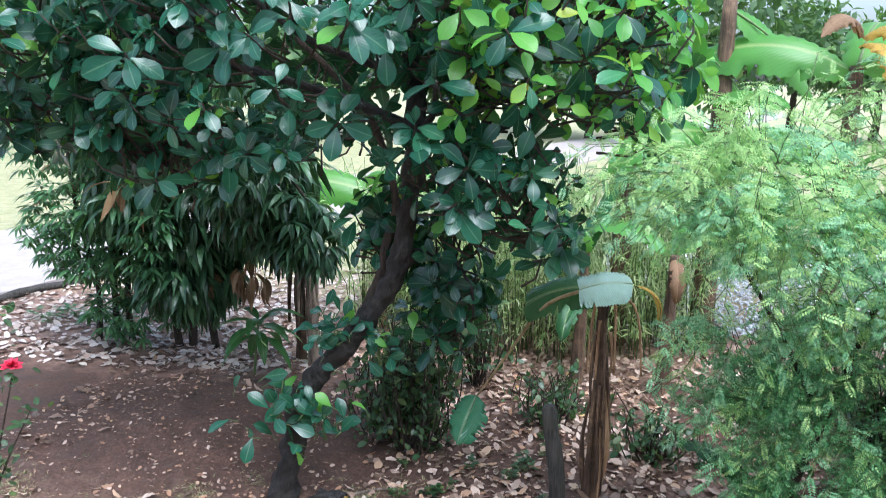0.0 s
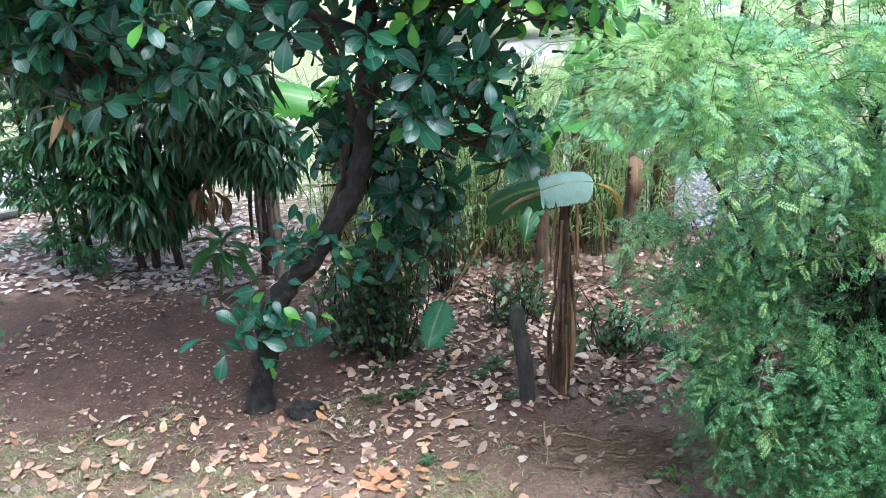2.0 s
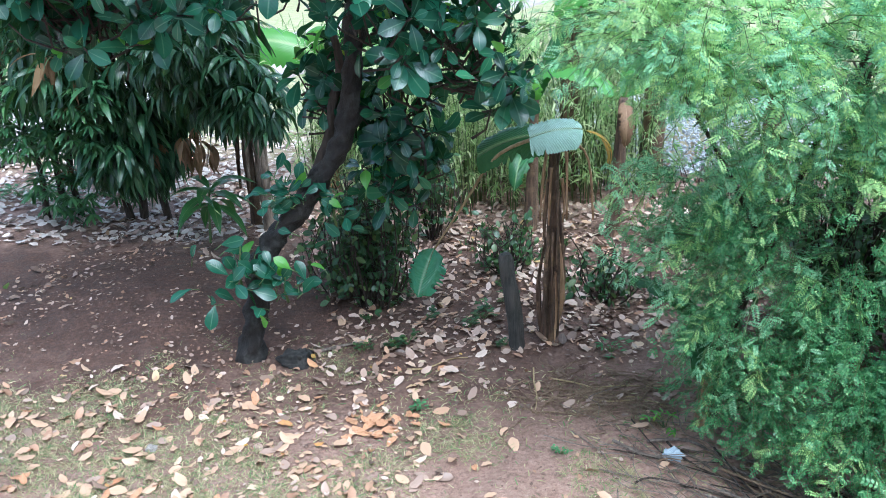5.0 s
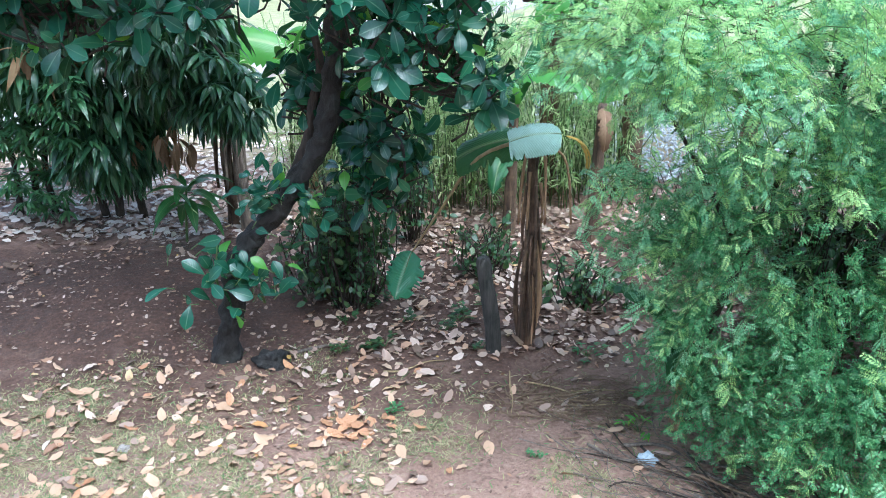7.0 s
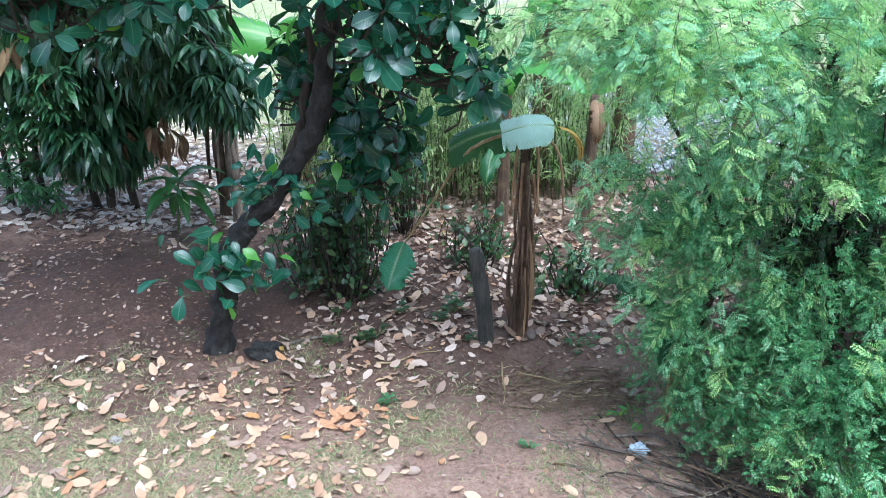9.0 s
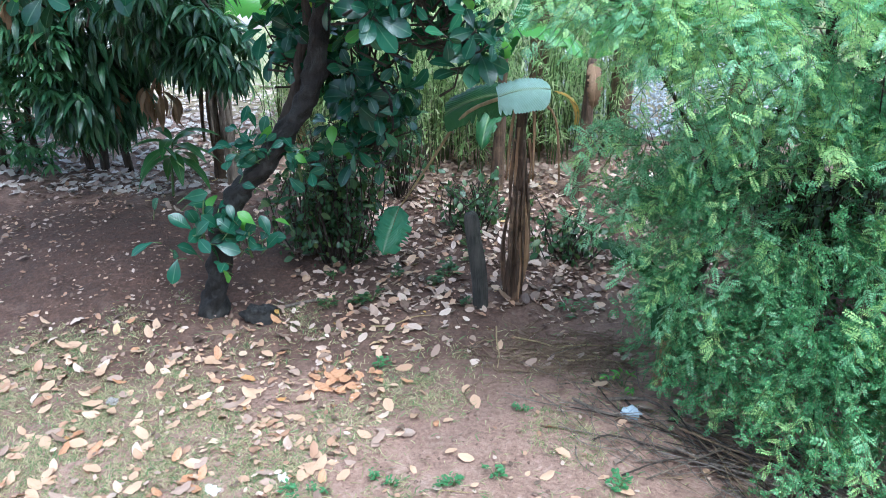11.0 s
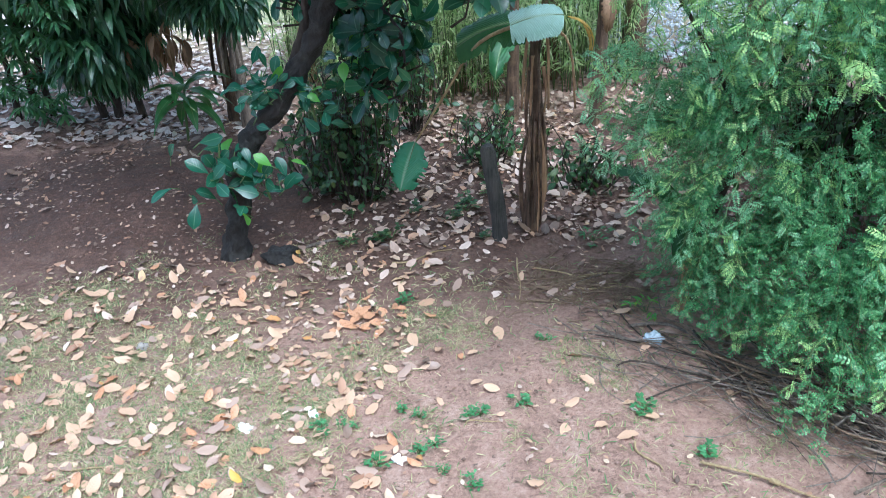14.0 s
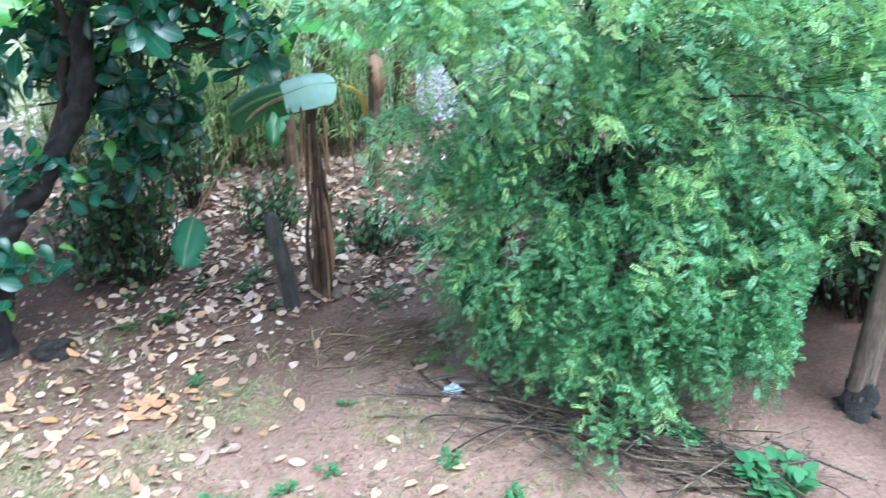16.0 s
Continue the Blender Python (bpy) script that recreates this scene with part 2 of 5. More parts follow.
def soil_material():
    n = Nodes("laterite_soil")
    p = n.pos()
    sep = n.t.nodes.new("ShaderNodeSeparateXYZ")
    n.link(p, sep.inputs[0])
    fine = n.noise(38.0, 8.0, p, 0.72)
    mid = n.noise(5.0, 6.0, p, 0.65)
    wide = n.noise(0.9, 4.0, p)
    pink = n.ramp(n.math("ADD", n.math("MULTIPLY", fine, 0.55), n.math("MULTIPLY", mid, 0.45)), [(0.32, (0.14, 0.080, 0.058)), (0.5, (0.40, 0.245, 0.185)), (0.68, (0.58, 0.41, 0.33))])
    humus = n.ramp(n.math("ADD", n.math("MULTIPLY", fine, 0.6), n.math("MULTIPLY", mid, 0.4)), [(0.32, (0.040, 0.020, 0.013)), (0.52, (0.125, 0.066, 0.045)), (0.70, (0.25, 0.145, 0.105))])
    lawn = n.ramp(n.math("ADD", n.math("MULTIPLY", n.noise(3.0, 6.0, p), 0.6), n.math("MULTIPLY", fine, 0.4)), [(0.3, (0.24, 0.26, 0.12)), (0.55, (0.42, 0.40, 0.22)), (0.75, (0.56, 0.50, 0.34))])
    # the planted bed with its dark humus, tree shade put into the brown, begins about four metres out, past the trodden
    # yard
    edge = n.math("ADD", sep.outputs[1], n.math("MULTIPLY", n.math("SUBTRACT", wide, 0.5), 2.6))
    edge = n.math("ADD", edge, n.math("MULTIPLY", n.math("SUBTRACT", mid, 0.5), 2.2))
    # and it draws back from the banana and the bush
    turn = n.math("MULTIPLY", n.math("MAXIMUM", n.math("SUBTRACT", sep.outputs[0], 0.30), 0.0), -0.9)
    # past 1.6 m the dark brown returns, painting the shaded soil beside the bush
    shaded_side = n.math("MULTIPLY", n.math("MAXIMUM", n.math("SUBTRACT", sep.outputs[0], 1.6), 0.0), 3.2)
    bed_edge = n.math("ADD", n.math("ADD", edge, turn), shaded_side)
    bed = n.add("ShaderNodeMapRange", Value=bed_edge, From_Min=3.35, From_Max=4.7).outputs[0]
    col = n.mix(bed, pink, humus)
    # pale soil behind the bed, lightened further to paint in the open sky
    sky_pale = n.add("ShaderNodeMapRange", Value=edge, From_Min=6.6, From_Max=8.0).outputs[0]
    col = n.mix(sky_pale, col, n.mix(0.15, pink, humus))
    far = n.add("ShaderNodeMapRange", Value=edge, From_Min=9.0, From_Max=11.0).outputs[0]
    col = n.mix(far, col, lawn)
    crumbs = n.noise(120.0, 3.0, p, 0.5)
    n.bump(n.math("ADD", n.math("MULTIPLY", fine, 0.7), n.math("MULTIPLY", crumbs, 0.3)), 1.0, 0.035)
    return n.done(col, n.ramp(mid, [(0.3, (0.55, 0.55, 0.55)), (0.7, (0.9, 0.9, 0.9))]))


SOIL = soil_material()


def plain(name, dark, light, scale, rough=0.7, bump=0.4, depth=0.01):
    n = Nodes(name)
    f = n.noise(scale, 6.0, n.pos(), 0.7)
    g = n.noise(scale * 0.12, 3.0, n.pos())
    n.bump(f, bump, depth)
    return n.done(n.ramp(n.math("ADD", n.math("MULTIPLY", f, 0.5), n.math("MULTIPLY", g, 0.5)), [(0.35, dark), (0.65, light)]), rough)


CONCRETE = plain("pale_concrete", (0.34, 0.29, 0.275), (0.48, 0.425, 0.40), 9.0, 0.6)
PETAL = plain("red_petal", (0.55, 0.015, 0.05), (0.75, 0.04, 0.10), 40.0, 0.5)
PLASTIC = plain("crumpled_plastic", (0.34, 0.41, 0.48), (0.62, 0.68, 0.73), 45.0, 0.2, 0.6)
PAPER = plain("white_scrap", (0.72, 0.70, 0.66), (0.82, 0.80, 0.77), 25.0, 0.7)
STONE = plain("grey_stone", (0.20, 0.18, 0.16), (0.38, 0.34, 0.30), 20.0, 0.8)

# ---- mesh tools ----
rng = np.random.default_rng(7)


def unit(v):
    v = np.asarray(v, float)
    return v / np.maximum(np.linalg.norm(v, axis=-1, keepdims=True), 1e-9)


def mesh_of(name, verts, faces, uvs=None, mats=(), slots=None, smooth=True):
    """A mesh from arrays; faces is an (n, k) array of corners, uvs one pair a vertex."""
    me = bpy.data.meshes.new(name)
    verts, faces = np.asarray(verts, np.float32), np.asarray(faces, np.int32)
    k = faces.shape[1]
    me.vertices.add(len(verts))
    me.vertices.foreach_set("co", verts.ravel())
    me.loops.add(faces.size)
    me.loops.foreach_set("vertex_index", faces.ravel())
    me.polygons.add(len(faces))
    me.polygons.foreach_set("loop_start", np.arange(0, faces.size, k, dtype=np.int32))
    if smooth:
        me.polygons.foreach_set("use_smooth", np.ones(len(faces), bool))
    for m in mats:
        me.materials.append(m)
    if slots is not None:
        me.polygons.foreach_set("material_index", np.asarray(slots, np.int32))
    if uvs is not None:
        layer = me.uv_layers.new(name="uv")
        layer.data.foreach_set("uv", np.asarray(uvs, np.float32)[faces.ravel()].ravel())
    me.update(calc_edges=True)
    return me


def blade(length, width, profile, bend=0.3, fold=0.25, rows=5, wavy=0.0):
    """One leaf along +y with its face up: a folded, bent blade. profile: width share along it."""
    t = np.linspace(0, 1, rows)
    w = np.interp(t, np.linspace(0, 1, len(profile)), profile) * width / 2
    a = bend * t
    y, z = length * np.sin(a * 1.0) / max(bend, 1e-3) if bend else length * t, -length * (1 - np.cos(a)) / max(bend, 1e-3) if bend else 0 * t
    v, uv = [], []
    for i in range(rows):
        ripple = wavy * width * math.sin(i * 2.4)
        for s in (-1, 0, 1):
            v.append((s * w[i], y[i], z[i] + abs(s) * w[i] * fold + s * ripple))
            uv.append((0.5 + s * 0.5, t[i]))
    f = []
    for i in range(rows - 1):
        for j in range(2):
            a0 = i * 3 + j
            f.append((a0, a0 + 1, a0 + 4, a0 + 3))
    return np.array(v), np.array(f), np.array(uv)


def frames(at, along, face, size):
    """Matrices (n, 3, 3) and places for leaves that point along, with their upper side towards face."""
    y = unit(along)
    x = unit(np.cross(y, face))
    z = np.cross(x, y)
    size = np.broadcast_to(np.asarray(size, float).reshape(-1, 1, 1), (len(y), 1, 1))
    return np.stack([x, y, z], axis=-1) * size, np.asarray(at, float)


def scatter(name, template, rot, at, mats, slots=None, extra=None):
    """All leaves of one template as one mesh."""
    v, f, uv = template
    n = len(at)
    V = np.einsum("nij,vj->nvi", rot, v) + at[:, None, :]
    Fc = f[None] + (np.arange(n) * len(v))[:, None, None]
    S = None if slots is None else np.repeat(slots, len(f))
    return mesh_of(name, V.reshape(-1, 3), Fc.reshape(-1, f.shape[1]), np.tile(uv, (n, 1)), mats, S)


def tube_arrays(points, radii, sides=10, rough=0.0, ridge=0, seed=0):
    """A limb: rings along points, with lumps and lengthwise ridges, closed at both ends."""
    P, r = np.asarray(points, float), np.asarray(radii, float)
    g = np.random.default_rng(seed)
    d = np.gradient(P, axis=0)
    d = unit(d)
    up = np.array([0.31, 0.95, 0.05])
    v = []
    ph = g.random(4) * 6.28
    for i in range(len(P)):
        x = unit(np.cross(d[i], up))
        y = np.cross(d[i], x)
        for k in range(sides):
            a = 2 * math.pi * k / sides
            q = r[i] * (1 + rough * (0.6 * math.sin(2 * a + ph[0] + i * 0.7) + 0.5 * math.sin(3 * a + ph[1] - i * 1.1) + 0.6 * (g.random() - 0.5)) + (0.12 * math.sin(ridge * a) if ridge else 0))
            v.append(P[i] + q * (math.cos(a) * x + math.sin(a) * y))
    n = len(P)
    v += [P[0], P[-1]]
    f = []
    for i in range(n - 1):
        for k in range(sides):
            a, b = i * sides + k, i * sides + (k + 1) % sides
            f.append((a, b, b + sides, a + sides))
    for k in range(sides):
        b = (k + 1) % sides
        f.append((n * sides, b, k, k))
        e = (n - 1) * sides
        f.append((n * sides + 1, e + k, e + b, e + b))
    return np.array(v), f


def tube(name, points, radii, sides=10, rough=0.0, ridge=0, seed=0, mat=None):
    v, f = tube_arrays(points, radii, sides, rough, ridge, seed)
    f = [q if q[2] != q[3] else q[:3] for q in f]
    me = bpy.data.meshes.new(name)
    me.from_pydata([tuple(p) for p in v], [], [tuple(int(i) for i in q) for q in f])
    me.polygons.foreach_set("use_smooth", np.ones(len(me.polygons), bool))
    if mat:
        me.materials.append(mat)
    me.update()
    return me


def joined_tubes(name, runs, mat, sides=5):
    """Many thin twigs as one mesh; runs holds pairs of points and radii."""
    V, Fs, n = [], [], 0
    for i, (pts, rad) in enumerate(runs):
        v, f = tube_arrays(pts, rad, sides, 0.1, 0, i)
        V.append(v)
        Fs += [tuple(int(j) + n for j in (q if q[2] != q[3] else q[:3])) for q in f]
        n += len(v)
    me = bpy.data.meshes.new(name)
    me.from_pydata([tuple(p) for p in np.concatenate(V)], [], Fs)
    me.polygons.foreach_set("use_smooth", np.ones(len(me.polygons), bool))
    me.materials.append(mat)
    me.update()
    return me


def smooth_line(points, n):
    """A rounded path of n points through the given ones."""
    P = np.asarray(points, float)
    t = np.linspace(0, len(P) - 1, n)
    out = []
    for u in t:
        i = min(int(u), len(P) - 2)
        f = u - i
        p0, p1, p2, p3 = P[max(i - 1, 0)], P[i], P[i + 1], P[min(i + 2, len(P) - 1)]
        out.append(0.5 * (2 * p1 + (p2 - p0) * f + (2 * p0 - 5 * p1 + 4 * p2 - p3) * f * f + (3 * p1 - p0 - 3 * p2 + p3) * f ** 3))
    return np.array(out)


def thing(name, at, label, category, group="", kind=""):
    ob = new(name)
    ob.location = at
    return tagged(ob, label, category, group, kind)


def part(name, me, parent, label=""):
    """Links a mesh whose points are in world places as one part under a thing or a part."""
    ob = new(name, me)
    ob.parent = parent
    base = Vector((0, 0, 0))
    p = parent
    while p:
        base += p.location
        p = p.parent
    me.transform(Matrix.Translation(-base))
    return tagged(ob, label)


def gz(x, y):
    """Height of the ground."""
    return (0.018 * np.sin(1.7 * x + 0.6) * np.cos(1.3 * y) + 0.012 * np.sin(4.1 * x + 2.0 * y) + 0.007 * np.sin(9.0 * x - 6.0 * y + 1.0)
            + 0.005 * np.sin(17.0 * x + 13.0 * y) + 0.13 * np.exp(-((x + 2.35) ** 2 / 1.1 + (y - 5.7) ** 2 / 0.7)) + 0.05 * np.exp(-((x - 0.5) ** 2 / 0.12 + (y - 4.95) ** 2 / 0.1)))


def ground_point(x, y, lift=0.0):
    return (x, y, float(gz(np.float64(x), np.float64(y))) + lift)


def spin(n):
    return rng.random(n) * 2 * math.pi


JACK_BLADE = blade(1.0, 0.54, [0.07, 0.30, 0.60, 0.84, 0.98, 0.98, 0.76, 0.14], 0.55, 0.20, 8, 0.02)
LANCE = blade(1.0, 0.20, [0.12, 0.75, 1.0, 0.8, 0.45, 0.02], 0.9, 0.3, 6)
NARROW_BLADE = blade(1.0, 0.24, [0.1, 0.9, 1.0, 0.6, 0.02], 0.5, 0.2, 4)
GRASS_BLADE = (np.array([(-0.05, 0, 0), (0.05, 0, 0), (0.045, 0.55, 0.0), (-0.045, 0.55, 0.0), (0.004, 1.0, -0.22), (-0.004, 1.0, -0.22)]), np.array([(0, 1, 2, 3), (3, 2, 4, 5)]), np.array([(0, 0), (1, 0), (1, 0.5), (0, 0.5), (1, 1), (0, 1)]))
BROAD_LANCE = blade(1.0, 0.27, [0.10, 0.7, 1.0, 0.85, 0.5, 0.02], 1.2, 0.25, 7, 0.03)
REED_BLADE = blade(1.0, 0.13, [0.4, 1.0, 0.8, 0.4, 0.03], 1.1, 0.2, 5)
OVAL = blade(1.0, 0.6, [0.1, 0.85, 1.0, 0.8, 0.1], 0.3, 0.15, 5)

CLOD = plain("soil_clod", (0.12, 0.07, 0.052), (0.36, 0.24, 0.19), 30.0, 0.85)
WALL_PAINT = plain("cream_wall_paint", (0.55, 0.50, 0.42), (0.68, 0.63, 0.55), 3.0, 0.8, 0.2)
GRAVEL = plain("pale_gravel", (0.36, 0.37, 0.40), (0.66, 0.68, 0.71), 25.0, 0.35)
SIMPLE_LEAF = (np.array([(0, 0, 0), (0.28, 0.45, 0.06), (0, 1.0, -0.1), (-0.28, 0.45, 0.06)]), np.array([(0, 1, 2, 3)]), np.array([(0.5, 0), (1, 0.5), (0.5, 1), (0, 0.5)]))

# ---- ground, road ----


def make_ground():
    near_x = np.arange(-6.0, 6.01, 0.07)
    near_y = np.arange(0.6, 10.01, 0.07)
    grow = np.array([0.3, 0.8, 1.6, 3, 5, 9, 16, 28, 50, 90, 160, 300, 600])
    xs = np.concatenate([-6.0 - grow[::-1], near_x, near_x[-1] + grow])
    ys = np.concatenate([0.6 - grow[::-1], near_y, near_y[-1] + grow])
    X, Y = np.meshgrid(xs, ys)
    Z = gz(X, Y) + rng.normal(0, 0.004, X.shape) * (np.abs(X) < 6) * (Y < 10)
    n, m = len(ys), len(xs)
    i, j = np.meshgrid(np.arange(n - 1), np.arange(m - 1), indexing="ij")
    a = (i * m + j).ravel()
    faces = np.stack([a, a + 1, a + m + 1, a + m], 1)
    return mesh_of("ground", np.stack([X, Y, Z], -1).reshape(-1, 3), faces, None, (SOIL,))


ground = tagged(new("ground", make_ground()), "bare reddish laterite soil, humus bed with painted shade, and lawn", "ground", kind="structure")

ROAD_FROM, ROAD_WAY = np.array([-5.94, 8.84]), np.array([0.401, 0.916])


def make_road():
    side = np.array([-ROAD_WAY[1], ROAD_WAY[0]])
    bm = bmesh.new()
    rows = []
    for s in np.arange(-14, 70, 1.5):
        ring = []
        for u, z in ((0.0, -0.1), (0.02, 0.07), (0.10, 0.085), (1.2, 0.08), (2.4, 0.08), (3.5, 0.085), (3.6, -0.1)):
            p = ROAD_FROM + ROAD_WAY * s + side * (u + 0.05 * math.sin(s * 1.3))
            ring.append(bm.verts.new((p[0], p[1], z)))
        rows.append(ring)
    for a, b in zip(rows, rows[1:]):
        for k in range(len(a) - 1):
            bm.faces.new((a[k], b[k], b[k + 1], a[k + 1]))
    me = bpy.data.meshes.new("road")
    bm.to_mesh(me)
    me.materials.append(CONCRETE)
    return me


tagged(new("road", make_road()), "pale wet concrete driveway behind the trees", "road", kind="structure")


def make_kerb_log():
    s = np.linspace(-1.6, 2.2, 14)
    pts = [(ROAD_FROM[0] + 0.12 + ROAD_WAY[0] * a, ROAD_FROM[1] - 0.05 + ROAD_WAY[1] * a, 0.05 + 0.015 * math.sin(a * 5)) for a in s]
    return tube("edge_log", pts, 0.045 + 0.008 * np.sin(s * 7), 8, 0.12, mat=POST)


tagged(new("edge_log", make_kerb_log()), "dark old log along the driveway edge", "log")

# ---- unseen wall added behind the camera to block low sky light ----


def make_wall():
    bm = bmesh.new()
    bmesh.ops.create_cube(bm, size=1.0)
    bmesh.ops.scale(bm, vec=(18, 0.25, 3.9), verts=bm.verts)
    bmesh.ops.translate(bm, vec=(0, -2.2, 1.9), verts=bm.verts)
    me = bpy.data.meshes.new("wall_sky_block")
    bm.to_mesh(me)
    me.materials.append(WALL_PAINT)
    return me


tagged(new("wall_sky_block", make_wall()), "plain cream unseen wall added to block low sky light", "wall", kind="structure")


def gravel():
    n = 12000
    x, y = rng.uniform(0.9, 5.5, n), rng.uniform(8.6, 13.5, n)
    pv = np.array([(1, 0, 0), (-1, 0, 0), (0, 1, 0), (0, -1, 0), (0, 0, 0.7), (0, 0, -0.7)], float)
    pf = np.array([(0, 2, 4, 4), (2, 1, 4, 4), (1, 3, 4, 4), (3, 0, 4, 4), (2, 0, 5, 5), (1, 2, 5, 5), (3, 1, 5, 5), (0, 3, 5, 5)])[:, :3]
    a = spin(n)
    at = np.stack([x, y, gz(x, y) + 0.02 + 0.24 * np.exp(-((x - 3) / 1.6) ** 2 - ((y - 11) / 1.6) ** 2) * rng.random(n)], 1)
    rot, at = frames(at, np.stack([np.cos(a), np.sin(a), 0.3 * rng.normal(size=n)], 1), np.array([(0, 0, 1.0)]) + rng.normal(size=(n, 3)) * 0.4, 0.012 + 0.02 * rng.random(n))
    tagged(new("gravel", scatter("gravel", (pv, pf, np.zeros((6, 2))), rot, at, (GRAVEL,))), "pale blue-grey wet gravel spread behind the bush", "gravel", kind="stuff")


gravel()

# ---- far trees ----


def far_tree(x, y, h, w, seed):
    g = np.random.default_rng(seed)
    ob = thing("tree", (x, y, 0), "distant broad green tree beyond the driveway", "tree", "far trees")
    pts = smooth_line([(x, y, -0.1), (x + 0.1, y, h * 0.3), (x + 0.3 * g.normal(), y, h * 0.75)], 8)
    part("trunk", tube("trunk", pts, np.linspace(0.22, 0.07, 8), 8, 0.1, mat=BARK_BROWN), ob)
    n = 1500
    c = np.array([(x + g.normal() * w * 0.3, y + g.normal() * w * 0.3, h * (0.4 + 0.45 * g.random())) for _ in range(11)])
    k = g.integers(0, len(c), n)
    d = unit(g.normal(size=(n, 3)))
    at = c[k] + d * (w * 0.26 * g.random((n, 1)) ** 0.4) * np.array([1, 1, 0.8])
    rot, at = frames(at, d + g.normal(size=(n, 3)) * 0.6, d + (0, 0, 0.8), 0.28 + 0.3 * g.random(n))
    part("crown", scatter("crown", SIMPLE_LEAF, rot, at, (FAR_LEAF,)), ob)


for i in range(26):
    far_tree(-34 + i * 3.1 + rng.normal() * 0.8, 38 + rng.normal() * 4 - abs(i - 12) * 0.5, 5.0 + rng.random() * 3, 5.0 + rng.random() * 2, 100 + i)

# ---- jackfruit tree ----
JX, JY = -1.47, 4.78


def jackfruit_tree():
    ob = thing("jackfruit_tree", ground_point(JX, JY), "jackfruit tree with leaning dark trunk and glossy broad leaves", "tree")
    line = smooth_line([(-1.45, JY, -0.25), (-1.44, 4.79, 0.03), (-1.38, 4.80, 0.31), (-1.32, 4.80, 0.61), (-1.22, 4.80, 0.80), (-1.08, 4.80, 0.96), (-0.93, 4.80, 1.154), (-0.785, 4.80, 1.36), (-0.71, 4.80, 1.56), (-0.673, 4.80, 1.82), (-0.647, 4.80, 2.03), (-0.633, 4.80, 2.43), (-0.70, 4.75, 3.0)], 110)
    u = np.linspace(0, 1, 110)
    part("trunk", tube("trunk", line, 0.076 - 0.026 * u + 0.026 * np.exp(-u * 16) + 0.006 * np.sin(u * 31.0), 26, 0.25, 0, 3, BARK), ob)
    limbs = [
        ([(-1.02, 4.86, 1.00), (-0.95, 4.88, 1.17), (-0.86, 4.90, 1.38), (-0.81, 4.90, 1.62), (-0.76, 4.90, 1.9), (-0.95, 4.95, 2.4), (-1.35, 4.9, 2.8)], 0.040),
        ([(-0.64, 4.8, 2.05), (-0.3, 4.75, 2.25), (0.1, 4.7, 2.45), (0.5, 4.6, 2.75)], 0.030),
        ([(-0.64, 4.85, 2.3), (-1.2, 4.9, 2.5), (-1.8, 4.85, 2.65), (-2.6, 4.9, 2.75)], 0.034),
        ([(-0.64, 4.8, 2.25), (-0.5, 4.5, 2.4), (-0.45, 4.1, 2.55)], 0.024),
        ([(-0.66, 4.8, 2.6), (-1.1, 4.4, 2.75), (-1.4, 4.1, 3.0)], 0.026),
        ([(-0.70, 4.8, 1.60), (-0.45, 4.85, 1.55), (-0.30, 4.8, 1.40), (-0.28, 4.85, 1.2)], 0.016),
    ]
    for i, (p, r) in enumerate(limbs):
        q = smooth_line(p, 30)
        part("limb", tube("limb", q, np.linspace(r, r * 0.4, 30), 14, 0.16, 0, 20 + i, BARK if i else BARK_BROWN), ob)
    # the crown: whorls of leaves at shoot tips, over several masses
    masses = [(-1.25, 4.70, 2.85, 1.45, 1.05, 0.82, 430), (-2.75, 4.85, 2.85, 0.95, 0.95, 0.76, 300), (0.10, 4.65, 2.75, 0.76, 0.85, 0.70, 270),
              (-0.08, 4.55, 1.95, 0.46, 0.42, 0.46, 84), (-1.95, 4.55, 2.20, 0.55, 0.45, 0.27, 60), (-0.42, 5.00, 1.50, 0.24, 0.26, 0.36, 40),
              (-0.85, 5.05, 1.72, 0.17, 0.20, 0.34, 30), (-0.45, 5.15, 1.10, 0.27, 0.22, 0.30, 20), (-0.52, 4.30, 2.12, 0.32, 0.18, 0.28, 20), (-1.3, 4.8, 3.6, 1.3, 1.0, 0.5, 160)]
    # openings right through the crown, over the yard: place at the trunk's distance and half sizes
    gaps = [(-0.98, 2.12, 0.15, 0.11), (0.05, 2.28, 0.26, 0.09), (-1.60, 2.42, 0.10, 0.10), (-0.62, 2.38, 0.10, 0.12), (0.36, 2.10, 0.08, 0.09), (-0.72, 1.62, 0.07, 0.45), (-0.84, 1.30, 0.10, 0.15), (-0.16, 1.56, 0.12, 0.10)]
    A, L, N, S, slot = [], [], [], [], []
    twigs = []
    for cx, cy, cz, rx, ry, rz, count in masses:
        d = unit(rng.normal(size=(count, 3)))
        rad = 0.55 + 0.47 * rng.random((count, 1)) ** 0.6
        tip = np.array([cx, cy, cz]) + d * rad * np.array([rx, ry, rz])
        for k in range(count):
            x, y, z = tip[k]
            gx, gh = x * 4.75 / y, 2.6 + (z - 2.6) * 4.75 / y
            if any(((gx - a) / (c + 0.07)) ** 2 + ((gh - b) / (e + 0.07)) ** 2 < 1 for a, b, c, e in gaps) and (y < 4.86 or z > 1.9) and rng.random() < 0.92:
                continue
            axis = unit(d[k] * np.array([1, 1.0, 0.5]) + np.array([0, -0.05, 0.75]) + rng.normal(size=3) * 0.40)
            m = rng.integers(5, 9)
            side = unit(np.cross(axis, [0.3, 0.2, 0.9]))
            other = np.cross(axis, side)
            ph = rng.random() * 6.28
